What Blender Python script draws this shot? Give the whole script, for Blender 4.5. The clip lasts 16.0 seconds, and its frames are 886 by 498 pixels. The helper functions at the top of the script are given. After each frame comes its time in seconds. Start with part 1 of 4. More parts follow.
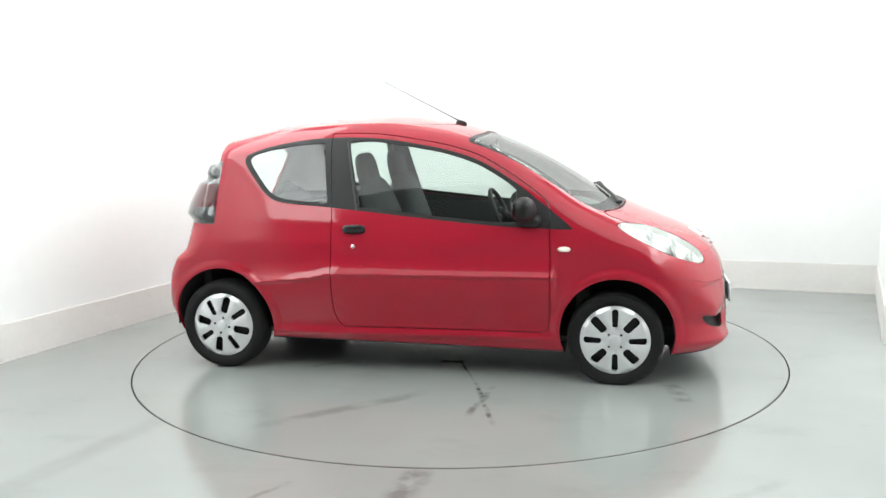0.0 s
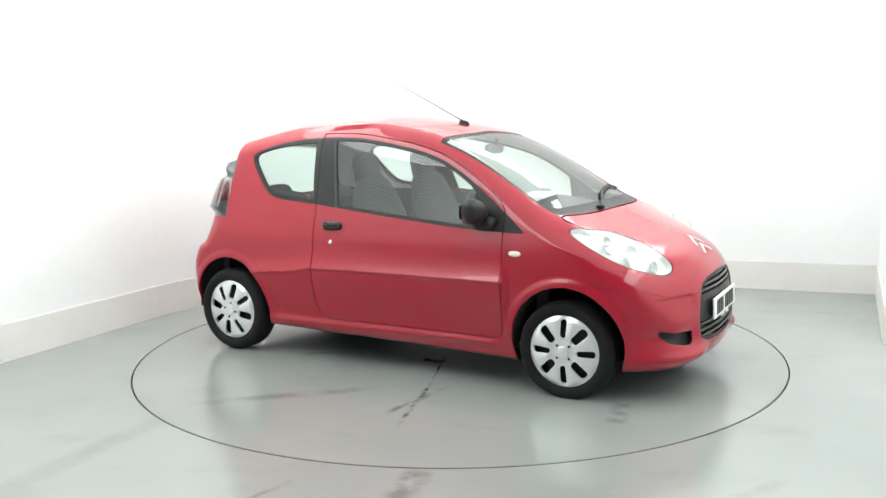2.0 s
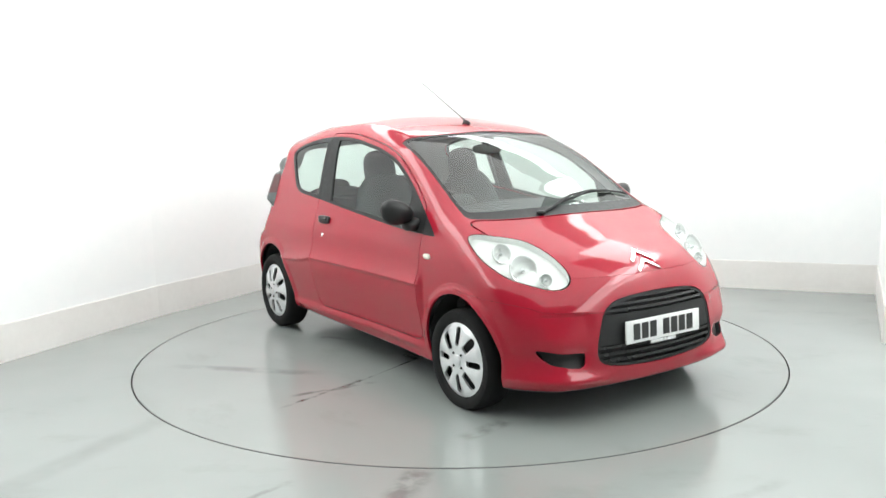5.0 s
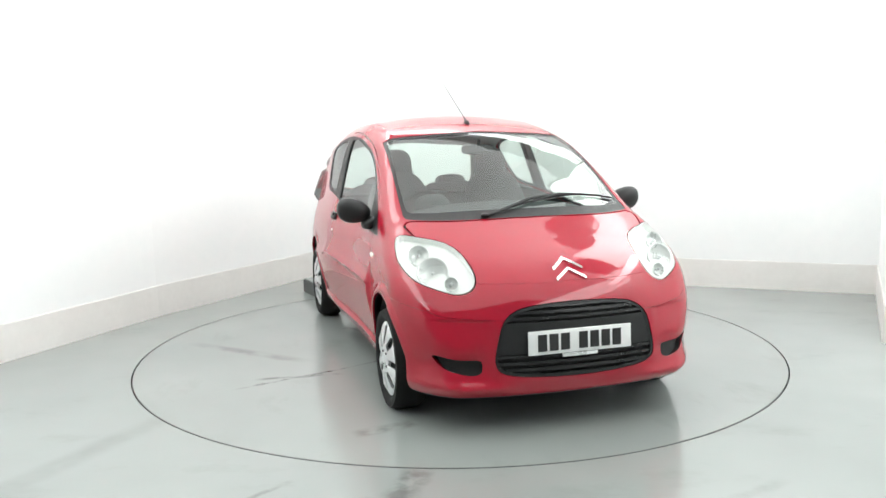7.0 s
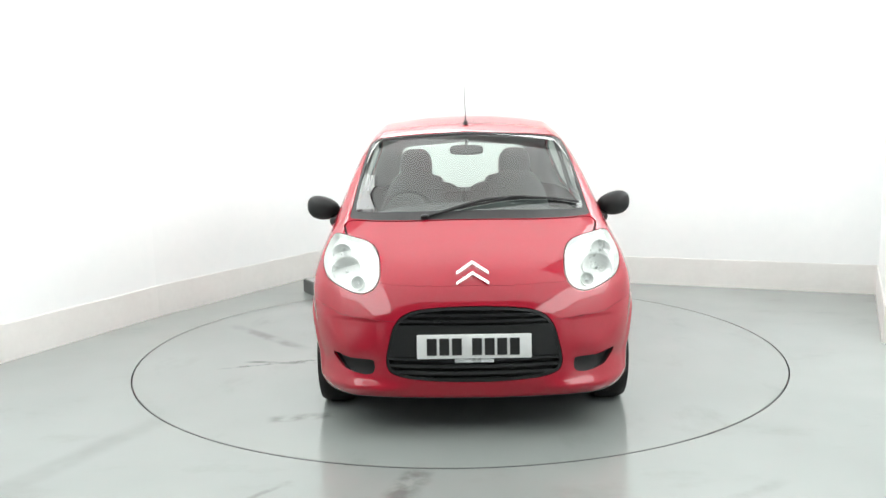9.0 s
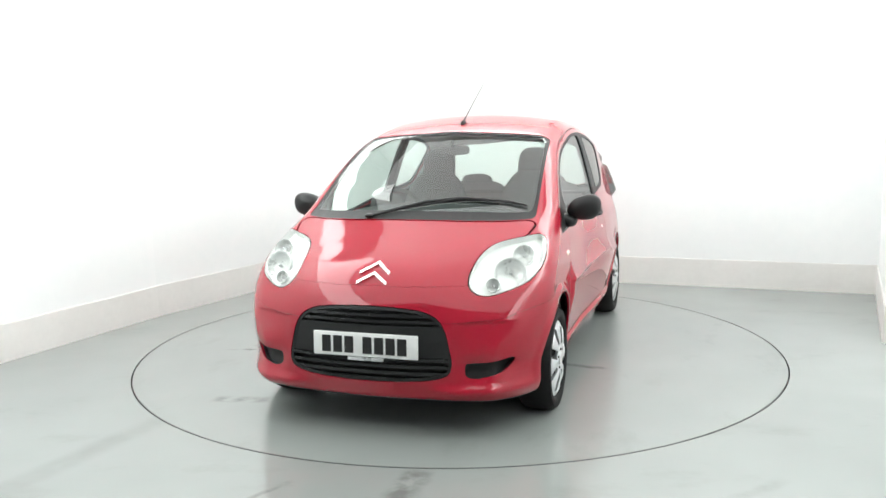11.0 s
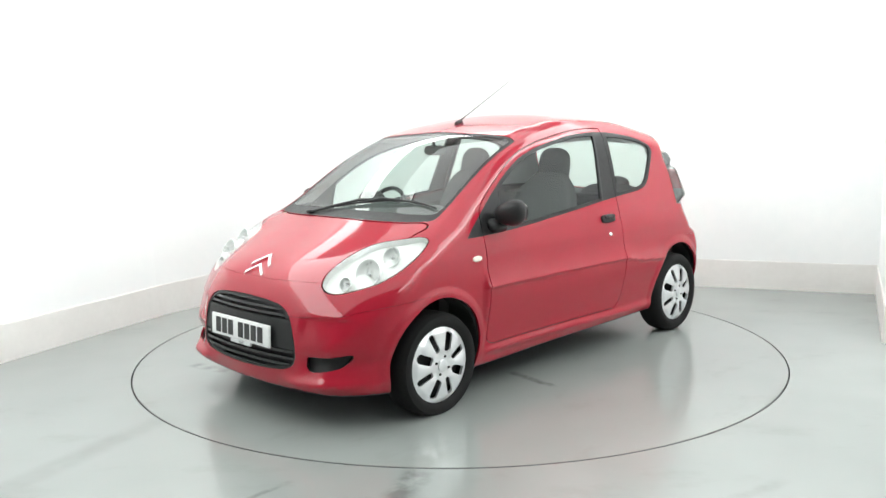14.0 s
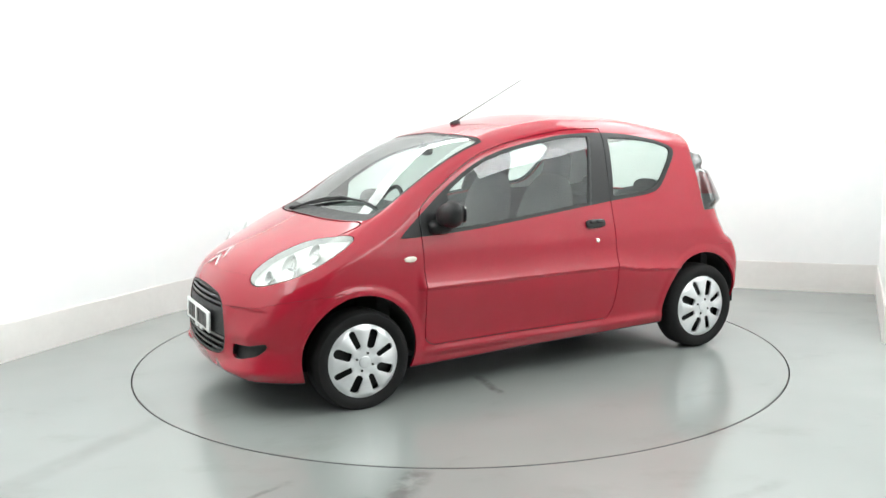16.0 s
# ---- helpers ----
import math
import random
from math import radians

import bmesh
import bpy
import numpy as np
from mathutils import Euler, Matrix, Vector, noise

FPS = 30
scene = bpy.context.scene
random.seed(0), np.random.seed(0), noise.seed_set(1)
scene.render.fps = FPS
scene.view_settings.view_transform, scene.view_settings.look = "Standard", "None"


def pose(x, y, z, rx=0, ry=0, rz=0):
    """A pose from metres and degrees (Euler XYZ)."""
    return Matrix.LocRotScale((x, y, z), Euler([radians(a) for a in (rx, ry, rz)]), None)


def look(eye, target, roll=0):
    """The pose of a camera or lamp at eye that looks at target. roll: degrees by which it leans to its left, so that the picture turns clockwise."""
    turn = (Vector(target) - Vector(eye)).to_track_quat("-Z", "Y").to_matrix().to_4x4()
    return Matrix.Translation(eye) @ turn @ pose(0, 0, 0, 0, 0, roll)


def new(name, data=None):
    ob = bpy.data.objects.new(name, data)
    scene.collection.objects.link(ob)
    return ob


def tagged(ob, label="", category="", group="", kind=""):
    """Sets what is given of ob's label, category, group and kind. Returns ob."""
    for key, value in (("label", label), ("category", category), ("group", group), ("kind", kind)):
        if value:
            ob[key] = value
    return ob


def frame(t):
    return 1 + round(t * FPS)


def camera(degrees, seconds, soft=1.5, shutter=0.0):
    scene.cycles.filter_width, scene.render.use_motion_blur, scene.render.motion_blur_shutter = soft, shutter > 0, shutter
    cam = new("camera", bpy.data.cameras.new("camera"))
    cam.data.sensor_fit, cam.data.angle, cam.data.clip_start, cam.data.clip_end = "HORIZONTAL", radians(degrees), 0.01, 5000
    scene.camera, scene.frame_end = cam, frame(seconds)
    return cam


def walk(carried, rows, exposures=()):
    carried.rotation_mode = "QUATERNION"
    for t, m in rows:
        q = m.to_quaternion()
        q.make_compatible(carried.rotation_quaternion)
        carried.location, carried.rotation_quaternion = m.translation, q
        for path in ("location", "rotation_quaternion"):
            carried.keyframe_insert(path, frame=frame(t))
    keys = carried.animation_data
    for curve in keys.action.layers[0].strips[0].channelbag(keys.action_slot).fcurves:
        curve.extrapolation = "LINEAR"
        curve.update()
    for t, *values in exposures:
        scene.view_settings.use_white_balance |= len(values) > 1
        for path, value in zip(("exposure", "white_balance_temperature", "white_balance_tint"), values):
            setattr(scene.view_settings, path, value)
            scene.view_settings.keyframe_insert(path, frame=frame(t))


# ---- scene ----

# The camera stands still on the booth's floor.
EYE = (0.0, -5.4185, 1.4242)
AIM = (EYE[0] - 0.015678, EYE[1] + 0.989782, EYE[2] - 0.141722)
cam = camera(55.7, 16.0, soft=1.5)
walk(cam, [(0.0, look(EYE, AIM, -1.10)), (16.0, look(EYE, AIM, -1.10))])

# ---- world and exposure ----
world = bpy.data.worlds.new("world")
scene.world = world
world.use_nodes = True
world.node_tree.nodes["Background"].inputs[0].default_value = (0.8, 0.9, 1.0, 1)
world.node_tree.nodes["Background"].inputs[1].default_value = 0.05
scene.view_settings.exposure = 0.12
PANEL_GLOW, CENTRE_GLOW = 5.2, 1.35
SIDE_GLOW = 9.5


# ---- materials ----
def nodes_of(name):
    m = bpy.data.materials.new(name)
    m.use_nodes = True
    return m, m.node_tree, m.node_tree.nodes["Principled BSDF"]


def ramp_node(nt, source, stops):
    r = nt.nodes.new("ShaderNodeValToRGB")
    e = r.color_ramp.elements
    while len(e) < len(stops):
        e.new(0.5)
    for k, (p, c) in enumerate(stops):
        e[k].position, e[k].color = p, (*c, 1)
    nt.links.new(source, r.inputs[0])
    return r.outputs[0]


def noise_node(nt, scale, detail=4.0, rough=0.55, stretch=None):
    tc = nt.nodes.new("ShaderNodeTexCoord")
    n = nt.nodes.new("ShaderNodeTexNoise")
    n.inputs["Scale"].default_value, n.inputs["Detail"].default_value, n.inputs["Roughness"].default_value = scale, detail, rough
    src = tc.outputs["Object"]
    if stretch:
        mp = nt.nodes.new("ShaderNodeMapping")
        mp.inputs["Scale"].default_value = stretch
        nt.links.new(src, mp.inputs[0])
        src = mp.outputs[0]
    nt.links.new(src, n.inputs[0])
    return n.outputs["Fac"]


def bump(nt, bsdf, fac, strength, distance):
    b = nt.nodes.new("ShaderNodeBump")
    b.inputs["Strength"].default_value, b.inputs["Distance"].default_value = strength, distance
    nt.links.new(fac, b.inputs["Height"])
    nt.links.new(b.outputs[0], bsdf.inputs["Normal"])


def surface(name, c0, c1, rough, metal=0.0, scale=20.0, rvar=0.08, relief=0.0, coat=0.0, spec=0.5):
    """A plain surface whose colour and gloss vary with two noises."""
    m, nt, b = nodes_of(name)
    big, fine = noise_node(nt, scale), noise_node(nt, scale * 9, 2.0)
    mix = nt.nodes.new("ShaderNodeMath")
    mix.operation = "MULTIPLY_ADD"
    mix.inputs[1].default_value = 0.35
    nt.links.new(fine, mix.inputs[0])
    half = nt.nodes.new("ShaderNodeMath")
    half.operation = "MULTIPLY"
    half.inputs[1].default_value = 0.65
    nt.links.new(big, half.inputs[0])
    nt.links.new(half.outputs[0], mix.inputs[2])
    nt.links.new(ramp_node(nt, mix.outputs[0], [(0.3, c0), (0.7, c1)]), b.inputs["Base Color"])
    rr = nt.nodes.new("ShaderNodeMapRange")
    rr.inputs[1].default_value, rr.inputs[2].default_value = 0.3, 0.7
    rr.inputs[3].default_value, rr.inputs[4].default_value = max(0.02, rough - rvar), rough + rvar
    nt.links.new(big, rr.inputs[0])
    nt.links.new(rr.outputs[0], b.inputs["Roughness"])
    b.inputs["Metallic"].default_value = metal
    b.inputs["Coat Weight"].default_value = coat
    b.inputs["Coat Roughness"].default_value = 0.06
    b.inputs["Specular IOR Level"].default_value = spec
    if relief:
        bump(nt, b, fine, 0.4, relief)
    return m


def glass(name, tint, rough=0.0, base=0.05):
    """A clear pane whose gloss grows towards grazing views, alike from both sides."""
    m, nt, b = nodes_of(name)
    nt.nodes.remove(b)
    t, g, f, x = (nt.nodes.new("ShaderNode" + k) for k in ("BsdfTransparent", "BsdfGlossy", "LayerWeight", "MixShader"))
    t.inputs[0].default_value = (*tint, 1)
    g.inputs["Roughness"].default_value = rough
    f.inputs["Blend"].default_value = 0.5
    pw, ad = nt.nodes.new("ShaderNodeMath"), nt.nodes.new("ShaderNodeMath")
    pw.operation, ad.operation = "POWER", "MULTIPLY_ADD"
    pw.inputs[1].default_value = 5.0
    ad.inputs[1].default_value, ad.inputs[2].default_value = 1 - base, base
    nt.links.new(f.outputs["Facing"], pw.inputs[0])
    nt.links.new(pw.outputs[0], ad.inputs[0])
    nt.links.new(ad.outputs[0], x.inputs[0])
    nt.links.new(t.outputs[0], x.inputs[1])
    nt.links.new(g.outputs[0], x.inputs[2])
    nt.links.new(x.outputs[0], nt.nodes["Material Output"].inputs[0])
    return m


def math_node(nt, op, a, b=None, c=None, clamp=False):
    n = nt.nodes.new("ShaderNodeMath")
    n.operation, n.use_clamp = op, clamp
    for k, v in enumerate((a, b, c)):
        if v is None:
            continue
        if isinstance(v, (int, float)):
            n.inputs[k].default_value = v
        else:
            nt.links.new(v, n.inputs[k])
    return n.outputs[0]


def soft_step(nt, value, lo, hi):
    n = nt.nodes.new("ShaderNodeMapRange")
    n.interpolation_type = "SMOOTHSTEP"
    n.inputs[1].default_value, n.inputs[2].default_value = lo, hi
    nt.links.new(value, n.inputs[0])
    return n.outputs[0]


def streak(nt, place, x0, y0, x1, y1, width, strength, wobble, patchy):
    """A mask for a worn streak or crack from (x0, y0) to (x1, y1), with ragged sides."""
    length, turn = math.hypot(x1 - x0, y1 - y0), math.atan2(y1 - y0, x1 - x0)
    sub, rot, sep = nt.nodes.new("ShaderNodeVectorMath"), nt.nodes.new("ShaderNodeVectorRotate"), nt.nodes.new("ShaderNodeSeparateXYZ")
    sub.operation, rot.rotation_type = "SUBTRACT", "Z_AXIS"
    sub.inputs[1].default_value = (x0, y0, 0)
    rot.inputs["Angle"].default_value = -turn
    nt.links.new(place, sub.inputs[0])
    nt.links.new(sub.outputs[0], rot.inputs[0])
    nt.links.new(rot.outputs[0], sep.inputs[0])
    wav = math_node(nt, "MULTIPLY_ADD", noise_node(nt, 5.0, 4), wobble, -0.5 * wobble)
    y = math_node(nt, "ABSOLUTE", math_node(nt, "ADD", sep.outputs[1], wav))
    mask = math_node(nt, "SUBTRACT", 1.0, soft_step(nt, y, width * 0.15, width))
    ends = math_node(nt, "MULTIPLY", soft_step(nt, sep.outputs[0], -0.3 * length * 0.3, 0.15 * length),
                     math_node(nt, "SUBTRACT", 1.0, soft_step(nt, sep.outputs[0], 0.82 * length, 1.08 * length)))
    blot = soft_step(nt, noise_node(nt, patchy, 4), 0.32, 0.62) if patchy else 1.0
    return math_node(nt, "MULTIPLY", math_node(nt, "MULTIPLY", mask, ends), math_node(nt, "MULTIPLY", blot, strength))


def floor_material(name, marks):
    """Worn, sealed grey-green concrete with faint blotches and its own streaks and cracks."""
    m, nt, b = nodes_of(name)
    big, mid, fine = noise_node(nt, 0.55, 3), noise_node(nt, 1.6, 5, 0.6, (1, 1.8, 1)), noise_node(nt, 60, 3)
    col = ramp_node(nt, big, [(0.25, (0.215, 0.233, 0.223)), (0.55, (0.248, 0.267, 0.256)), (0.8, (0.277, 0.296, 0.285))])
    scuff = ramp_node(nt, mid, [(0.22, (0.84, 0.84, 0.82)), (0.42, (1, 1, 1)), (1.0, (1.03, 1.03, 1.03))])
    mul = nt.nodes.new("ShaderNodeMix")
    mul.data_type, mul.blend_type = "RGBA", "MULTIPLY"
    mul.inputs[0].default_value = 0.85
    nt.links.new(col, mul.inputs[6])
    nt.links.new(scuff, mul.inputs[7])
    out = mul.outputs[2]
    place = nt.nodes.new("ShaderNodeTexCoord").outputs["Object"]
    for mark in marks:
        mx = nt.nodes.new("ShaderNodeMix")
        mx.data_type = "RGBA"
        nt.links.new(streak(nt, place, *mark), mx.inputs[0])
        nt.links.new(out, mx.inputs[6])
        mx.inputs[7].default_value = (0.055, 0.056, 0.050, 1)
        out = mx.outputs[2]
    nt.links.new(out, b.inputs["Base Color"])
    rr = nt.nodes.new("ShaderNodeMapRange")
    rr.inputs[1].default_value, rr.inputs[2].default_value = 0.3, 0.7
    rr.inputs[3].default_value, rr.inputs[4].default_value = 0.13, 0.21
    nt.links.new(mid, rr.inputs[0])
    nt.links.new(rr.outputs[0], b.inputs["Roughness"])
    b.inputs["Specular IOR Level"].default_value = 0.95
    bump(nt, b, fine, 0.12, 0.0015)
    return m


FLOOR = floor_material("sealed_concrete", [(-1.90, -2.28, -1.46, -1.28, 0.11, 0.30, 0.03, 1.2), (-0.27, -2.42, -0.17, -2.03, 0.085, 0.55, 0.10, 9.0),
                                           (-0.95, -2.45, -0.70, -2.15, 0.025, 0.4, 0.05, 8.0), (0.7, -2.6, 1.3, -2.2, 0.05, 0.25, 0.08, 4.0)])
DISC = floor_material("worn_disc_concrete", [(0.05, -0.25, 0.29, -0.86, 0.012, 0.95, 0.02, 5.0), (0.27, -0.80, 0.47, -1.45, 0.020, 0.8, 0.06, 9.0), (-0.03, -0.385, 0.12, -0.385, 0.050, 0.95, 0.09, 0),
                                             (-0.66, -1.66, 0.05, -0.98, 0.075, 0.40, 0.06, 2.5), (1.40, -0.95, 1.33, -0.62, 0.07, 0.45, 0.10, 9.0),
                                             (0.33, -1.32, 0.38, -0.85, 0.03, 0.6, 0.06, 8.0), (0.24, 0.66, 0.31, 1.02, 0.04, 0.55, 0.08, 8.0), (-0.78, -0.62, -0.55, -0.45, 0.05, 0.45, 0.06, 7.0)])
WALL = surface("white_wall_paint", (0.88, 0.90, 0.90), (0.93, 0.935, 0.93), 0.6, scale=1.2, relief=0.0006)
OUTER = surface("unseen_wall_grey", (0.36, 0.36, 0.36), (0.42, 0.42, 0.42), 0.7, scale=1.2)
SKIRT = surface("offwhite_board", (0.76, 0.745, 0.72), (0.82, 0.805, 0.78), 0.5, scale=2.5, relief=0.0006)
# Mid-grey, so that the unseen ceiling reflects dimly in the car's paint.
CEIL = surface("dim_ceiling_grey", (0.42, 0.42, 0.42), (0.48, 0.48, 0.48), 0.7, scale=2)
PIT = surface("dark_pit", (0.02, 0.02, 0.02), (0.04, 0.04, 0.04), 0.8)
RED = surface("red_paint", (0.318, 0.006, 0.021), (0.346, 0.008, 0.025), 0.55, scale=6, rvar=0.04, coat=1.0, spec=0.05)
TRIM = surface("black_plastic", (0.009, 0.0095, 0.010), (0.016, 0.0165, 0.017), 0.45, scale=40, relief=0.0004, spec=0.35)
GLOSSBLACK = surface("gloss_black", (0.012, 0.012, 0.013), (0.02, 0.02, 0.021), 0.18, scale=10)
RUBBER = surface("tyre_rubber", (0.007, 0.007, 0.0075), (0.013, 0.0128, 0.0125), 0.75, scale=30, relief=0.0005, spec=0.22)
SILVER = surface("silver_plastic", (0.60, 0.61, 0.62), (0.66, 0.67, 0.68), 0.30, 0.45, scale=25)
COVER = surface("wheel_cover_plastic", (0.68, 0.69, 0.70), (0.74, 0.75, 0.76), 0.30, 0.55, scale=4, rvar=0.02)
CHROME = surface("bright_reflector", (0.78, 0.79, 0.79), (0.88, 0.88, 0.88), 0.16, 0.9, scale=12)
REFLECTOR = surface("satin_reflector", (0.62, 0.64, 0.63), (0.74, 0.76, 0.75), 0.30, 0.30, scale=14)
HEADLINER = surface("grey_headliner", (0.40, 0.40, 0.39), (0.48, 0.48, 0.47), 0.9, scale=40)
LAMPBACK = surface("lamp_housing", (0.70, 0.72, 0.705), (0.80, 0.815, 0.80), 0.30, 0.0, scale=12)
FABRIC = surface("grey_fabric", (0.06, 0.062, 0.065), (0.085, 0.087, 0.091), 0.85, scale=3)
DASH = surface("dash_plastic", (0.030, 0.032, 0.033), (0.045, 0.047, 0.048), 0.6, scale=60, relief=0.0004)
LINING = surface("dark_lining", (0.02, 0.02, 0.022), (0.035, 0.035, 0.037), 0.8)
WHITE = surface("plate_white", (0.72, 0.73, 0.73), (0.80, 0.80, 0.79), 0.35, scale=30)
INK = surface("plate_black", (0.01, 0.01, 0.01), (0.02, 0.02, 0.02), 0.4)
AMBERCLEAR = surface("repeater_lens", (0.75, 0.70, 0.62), (0.85, 0.80, 0.72), 0.15)
GREYBOX = surface("dark_grey_metal", (0.05, 0.055, 0.055), (0.09, 0.095, 0.093), 0.5, scale=14)
TAILRED = surface("tail_lens_red", (0.07, 0.016, 0.018), (0.10, 0.02, 0.022), 0.15, coat=1.0)
TAILCLEAR = surface("tail_lens_smoked", (0.05, 0.055, 0.055), (0.11, 0.115, 0.115), 0.15, 0.2, coat=1.0)
GLASS = glass("window_glass", (0.80, 0.88, 0.845), 0.0, 0.07)
SCREENGLASS = glass("windscreen_glass", (0.80, 0.88, 0.845), 0.0, 0.11)
LENS = glass("lamp_lens", (0.95, 0.96, 0.95))
GLOW, gnt, gb = nodes_of("panel_glow")
gb.inputs["Base Color"].default_value = (0.8, 0.8, 0.8, 1)
gb.inputs["Emission Color"].default_value = (0.96, 1.0, 0.985, 1)
gb.inputs["Emission Strength"].default_value = PANEL_GLOW

# Glow of the added fill sheet, which brightens the walls.
SOFTGLOW, snt, sb = nodes_of("fill_sheet_glow")
sb.inputs["Base Color"].default_value = (0.8, 0.8, 0.8, 1)
sb.inputs["Emission Color"].default_value = (0.96, 1.0, 0.985, 1)
sb.inputs["Emission Strength"].default_value = CENTRE_GLOW
SIDE_PANEL, tnt, tb = nodes_of("side_panel_glow")
tb.inputs["Base Color"].default_value = (0.8, 0.8, 0.8, 1)
tb.inputs["Emission Color"].default_value = (0.97, 1.0, 1.0, 1)
tb.inputs["Emission Strength"].default_value = SIDE_GLOW


# ---- mesh helpers ----
def link(name, me, mat, parent=None, label=""):
    me.materials.append(mat)
    ob = new(name, me)
    ob.parent = parent
    return tagged(ob, label)


def part(name, bm, mat, parent=None, label="", smooth=True):
    """Links a bmesh as one mesh object under a thing or a part."""
    me = bpy.data.meshes.new(name)
    bm.normal_update()
    bm.to_mesh(me)
    bm.free()
    for p in me.polygons:
        p.use_smooth = smooth
    if smooth:
        me.set_sharp_from_angle(angle=radians(38))
    return link(name, me, mat, parent, label)


def box_bm(lo, hi, bevel=0.0, seg=2):
    bm = bmesh.new()
    bmesh.ops.create_cube(bm, size=1)
    for v in bm.verts:
        v.co = Vector(((lo[k] + hi[k]) / 2 + v.co[k] * (hi[k] - lo[k])) for k in range(3))
    if bevel:
        bmesh.ops.bevel(bm, geom=bm.edges[:], offset=bevel, segments=seg, affect="EDGES", profile=0.5)
    return bm


def pillow_bm(size, power=3.0, nu=20, nv=12, bend=None):
    """A rounded block (superellipsoid) of that size round the origin."""
    bm = bmesh.new()
    e = 2.0 / power

    def sp(a):
        return math.copysign(abs(a) ** e, a)
    rows = []
    for j in range(nv + 1):
        v = -math.pi / 2 + math.pi * j / nv
        row = []
        for i in range(nu):
            u = 2 * math.pi * i / nu
            p = Vector((size[0] / 2 * sp(math.cos(v)) * sp(math.cos(u)), size[1] / 2 * sp(math.cos(v)) * sp(math.sin(u)), size[2] / 2 * sp(math.sin(v))))
            row.append(bm.verts.new(bend(p) if bend else p))
        rows.append(row)
    for j in range(nv):
        for i in range(nu):
            bm.faces.new((rows[j][i], rows[j][(i + 1) % nu], rows[j + 1][(i + 1) % nu], rows[j + 1][i]))
    bmesh.ops.remove_doubles(bm, verts=bm.verts[:], dist=1e-5)
    return bm


def lathe_bm(profile, n=48, closed=False):
    """Turns a profile of (radius, height along y) round the y axis."""
    bm = bmesh.new()
    rings = [[bm.verts.new((r * math.cos(2 * math.pi * k / n), h, r * math.sin(2 * math.pi * k / n))) for k in range(n)] for r, h in profile]
    pairs = list(zip(rings, rings[1:])) + ([(rings[-1], rings[0])] if closed else [])
    for a, b in pairs:
        for k in range(n):
            bm.faces.new((a[k], a[(k + 1) % n], b[(k + 1) % n], b[k]))
    bmesh.ops.remove_doubles(bm, verts=bm.verts[:], dist=1e-5)
    bmesh.ops.recalc_face_normals(bm, faces=bm.faces[:])
    return bm


def tube_bm(points, radii, n=8):
    bm = bmesh.new()
    pts = [Vector(p) for p in points]
    rings = []
    for k, p in enumerate(pts):
        d = (pts[min(k + 1, len(pts) - 1)] - pts[max(k - 1, 0)]).normalized()
        a = d.orthogonal().normalized()
        if rings:
            a = (ref - d * ref.dot(d)).normalized()
        ref = a
        b = d.cross(a)
        r = radii[k] if isinstance(radii, (list, tuple)) else radii
        rings.append([bm.verts.new(p + (a * math.cos(2 * math.pi * q / n) + b * math.sin(2 * math.pi * q / n)) * r) for q in range(n)])
    for a, b in zip(rings, rings[1:]):
        for q in range(n):
            bm.faces.new((a[q], a[(q + 1) % n], b[(q + 1) % n], b[q]))
    bm.faces.new(rings[0][::-1])
    bm.faces.new(rings[-1])
    return bm


def moved(bm, m):
    bmesh.ops.transform(bm, matrix=m, verts=bm.verts[:])
    return bm


def joined(*bms):
    out = bmesh.new()
    for b in bms:
        tmp = bpy.data.meshes.new("tmp")
        b.to_mesh(tmp)
        b.free()
        out.from_mesh(tmp)
        bpy.data.meshes.remove(tmp)
    return out


def prism_bm(outline, z0, z1):
    bm = bmesh.new()
    lo = [bm.verts.new((x, y, z0)) for x, y in outline]
    hi = [bm.verts.new((x, y, z1)) for x, y in outline]
    n = len(outline)
    bm.faces.new(lo[::-1])
    bm.faces.new(hi)
    for k in range(n):
        bm.faces.new((lo[k], lo[(k + 1) % n], hi[(k + 1) % n], hi[k]))
    bmesh.ops.recalc_face_normals(bm, faces=bm.faces[:])
    return bm


def ring_bm(r0, r1, z0, z1, n=180):
    """A flat ring or disc with thickness; r0 may be 0."""
    bm = bmesh.new()

    def loop(r, z):
        return [bm.verts.new((r * math.cos(2 * math.pi * k / n), r * math.sin(2 * math.pi * k / n), z)) for k in range(n)]
    a, b, c, d = loop(r1, z0), loop(r1, z1), (loop(r0, z1) if r0 else None), (loop(r0, z0) if r0 else None)
    for k in range(n):
        j = (k + 1) % n
        bm.faces.new((a[k], a[j], b[j], b[k]))
        if r0:
            bm.faces.new((b[k], b[j], c[j], c[k]))
            bm.faces.new((c[k], c[j], d[j], d[k]))
    if not r0:
        bm.faces.new(b)
    return bm


# ---- the booth ----
DISC_R = 2.033
CORNER, BEND, BACK_END = (-1.217, 3.170), (-2.366, 1.044), (-5.6, -6.62)
RIGHT_END, JAMB_END = (3.481, 1.454), (2.757, -0.10)
FAR_RIGHT, REAR_RIGHT, REAR_LEFT = (4.1, -0.62), (4.1, -8.6), (-5.6, -8.6)
PLAN_ROOM = [BACK_END, BEND, CORNER, RIGHT_END, JAMB_END, FAR_RIGHT, REAR_RIGHT, REAR_LEFT]
WALL_NAMES = ["wall_west", "wall_northwest", "wall_north", "wall_jamb", "wall_east_return", "wall_east", "wall_south", "wall_southwest"]
HEIGHT = 3.3


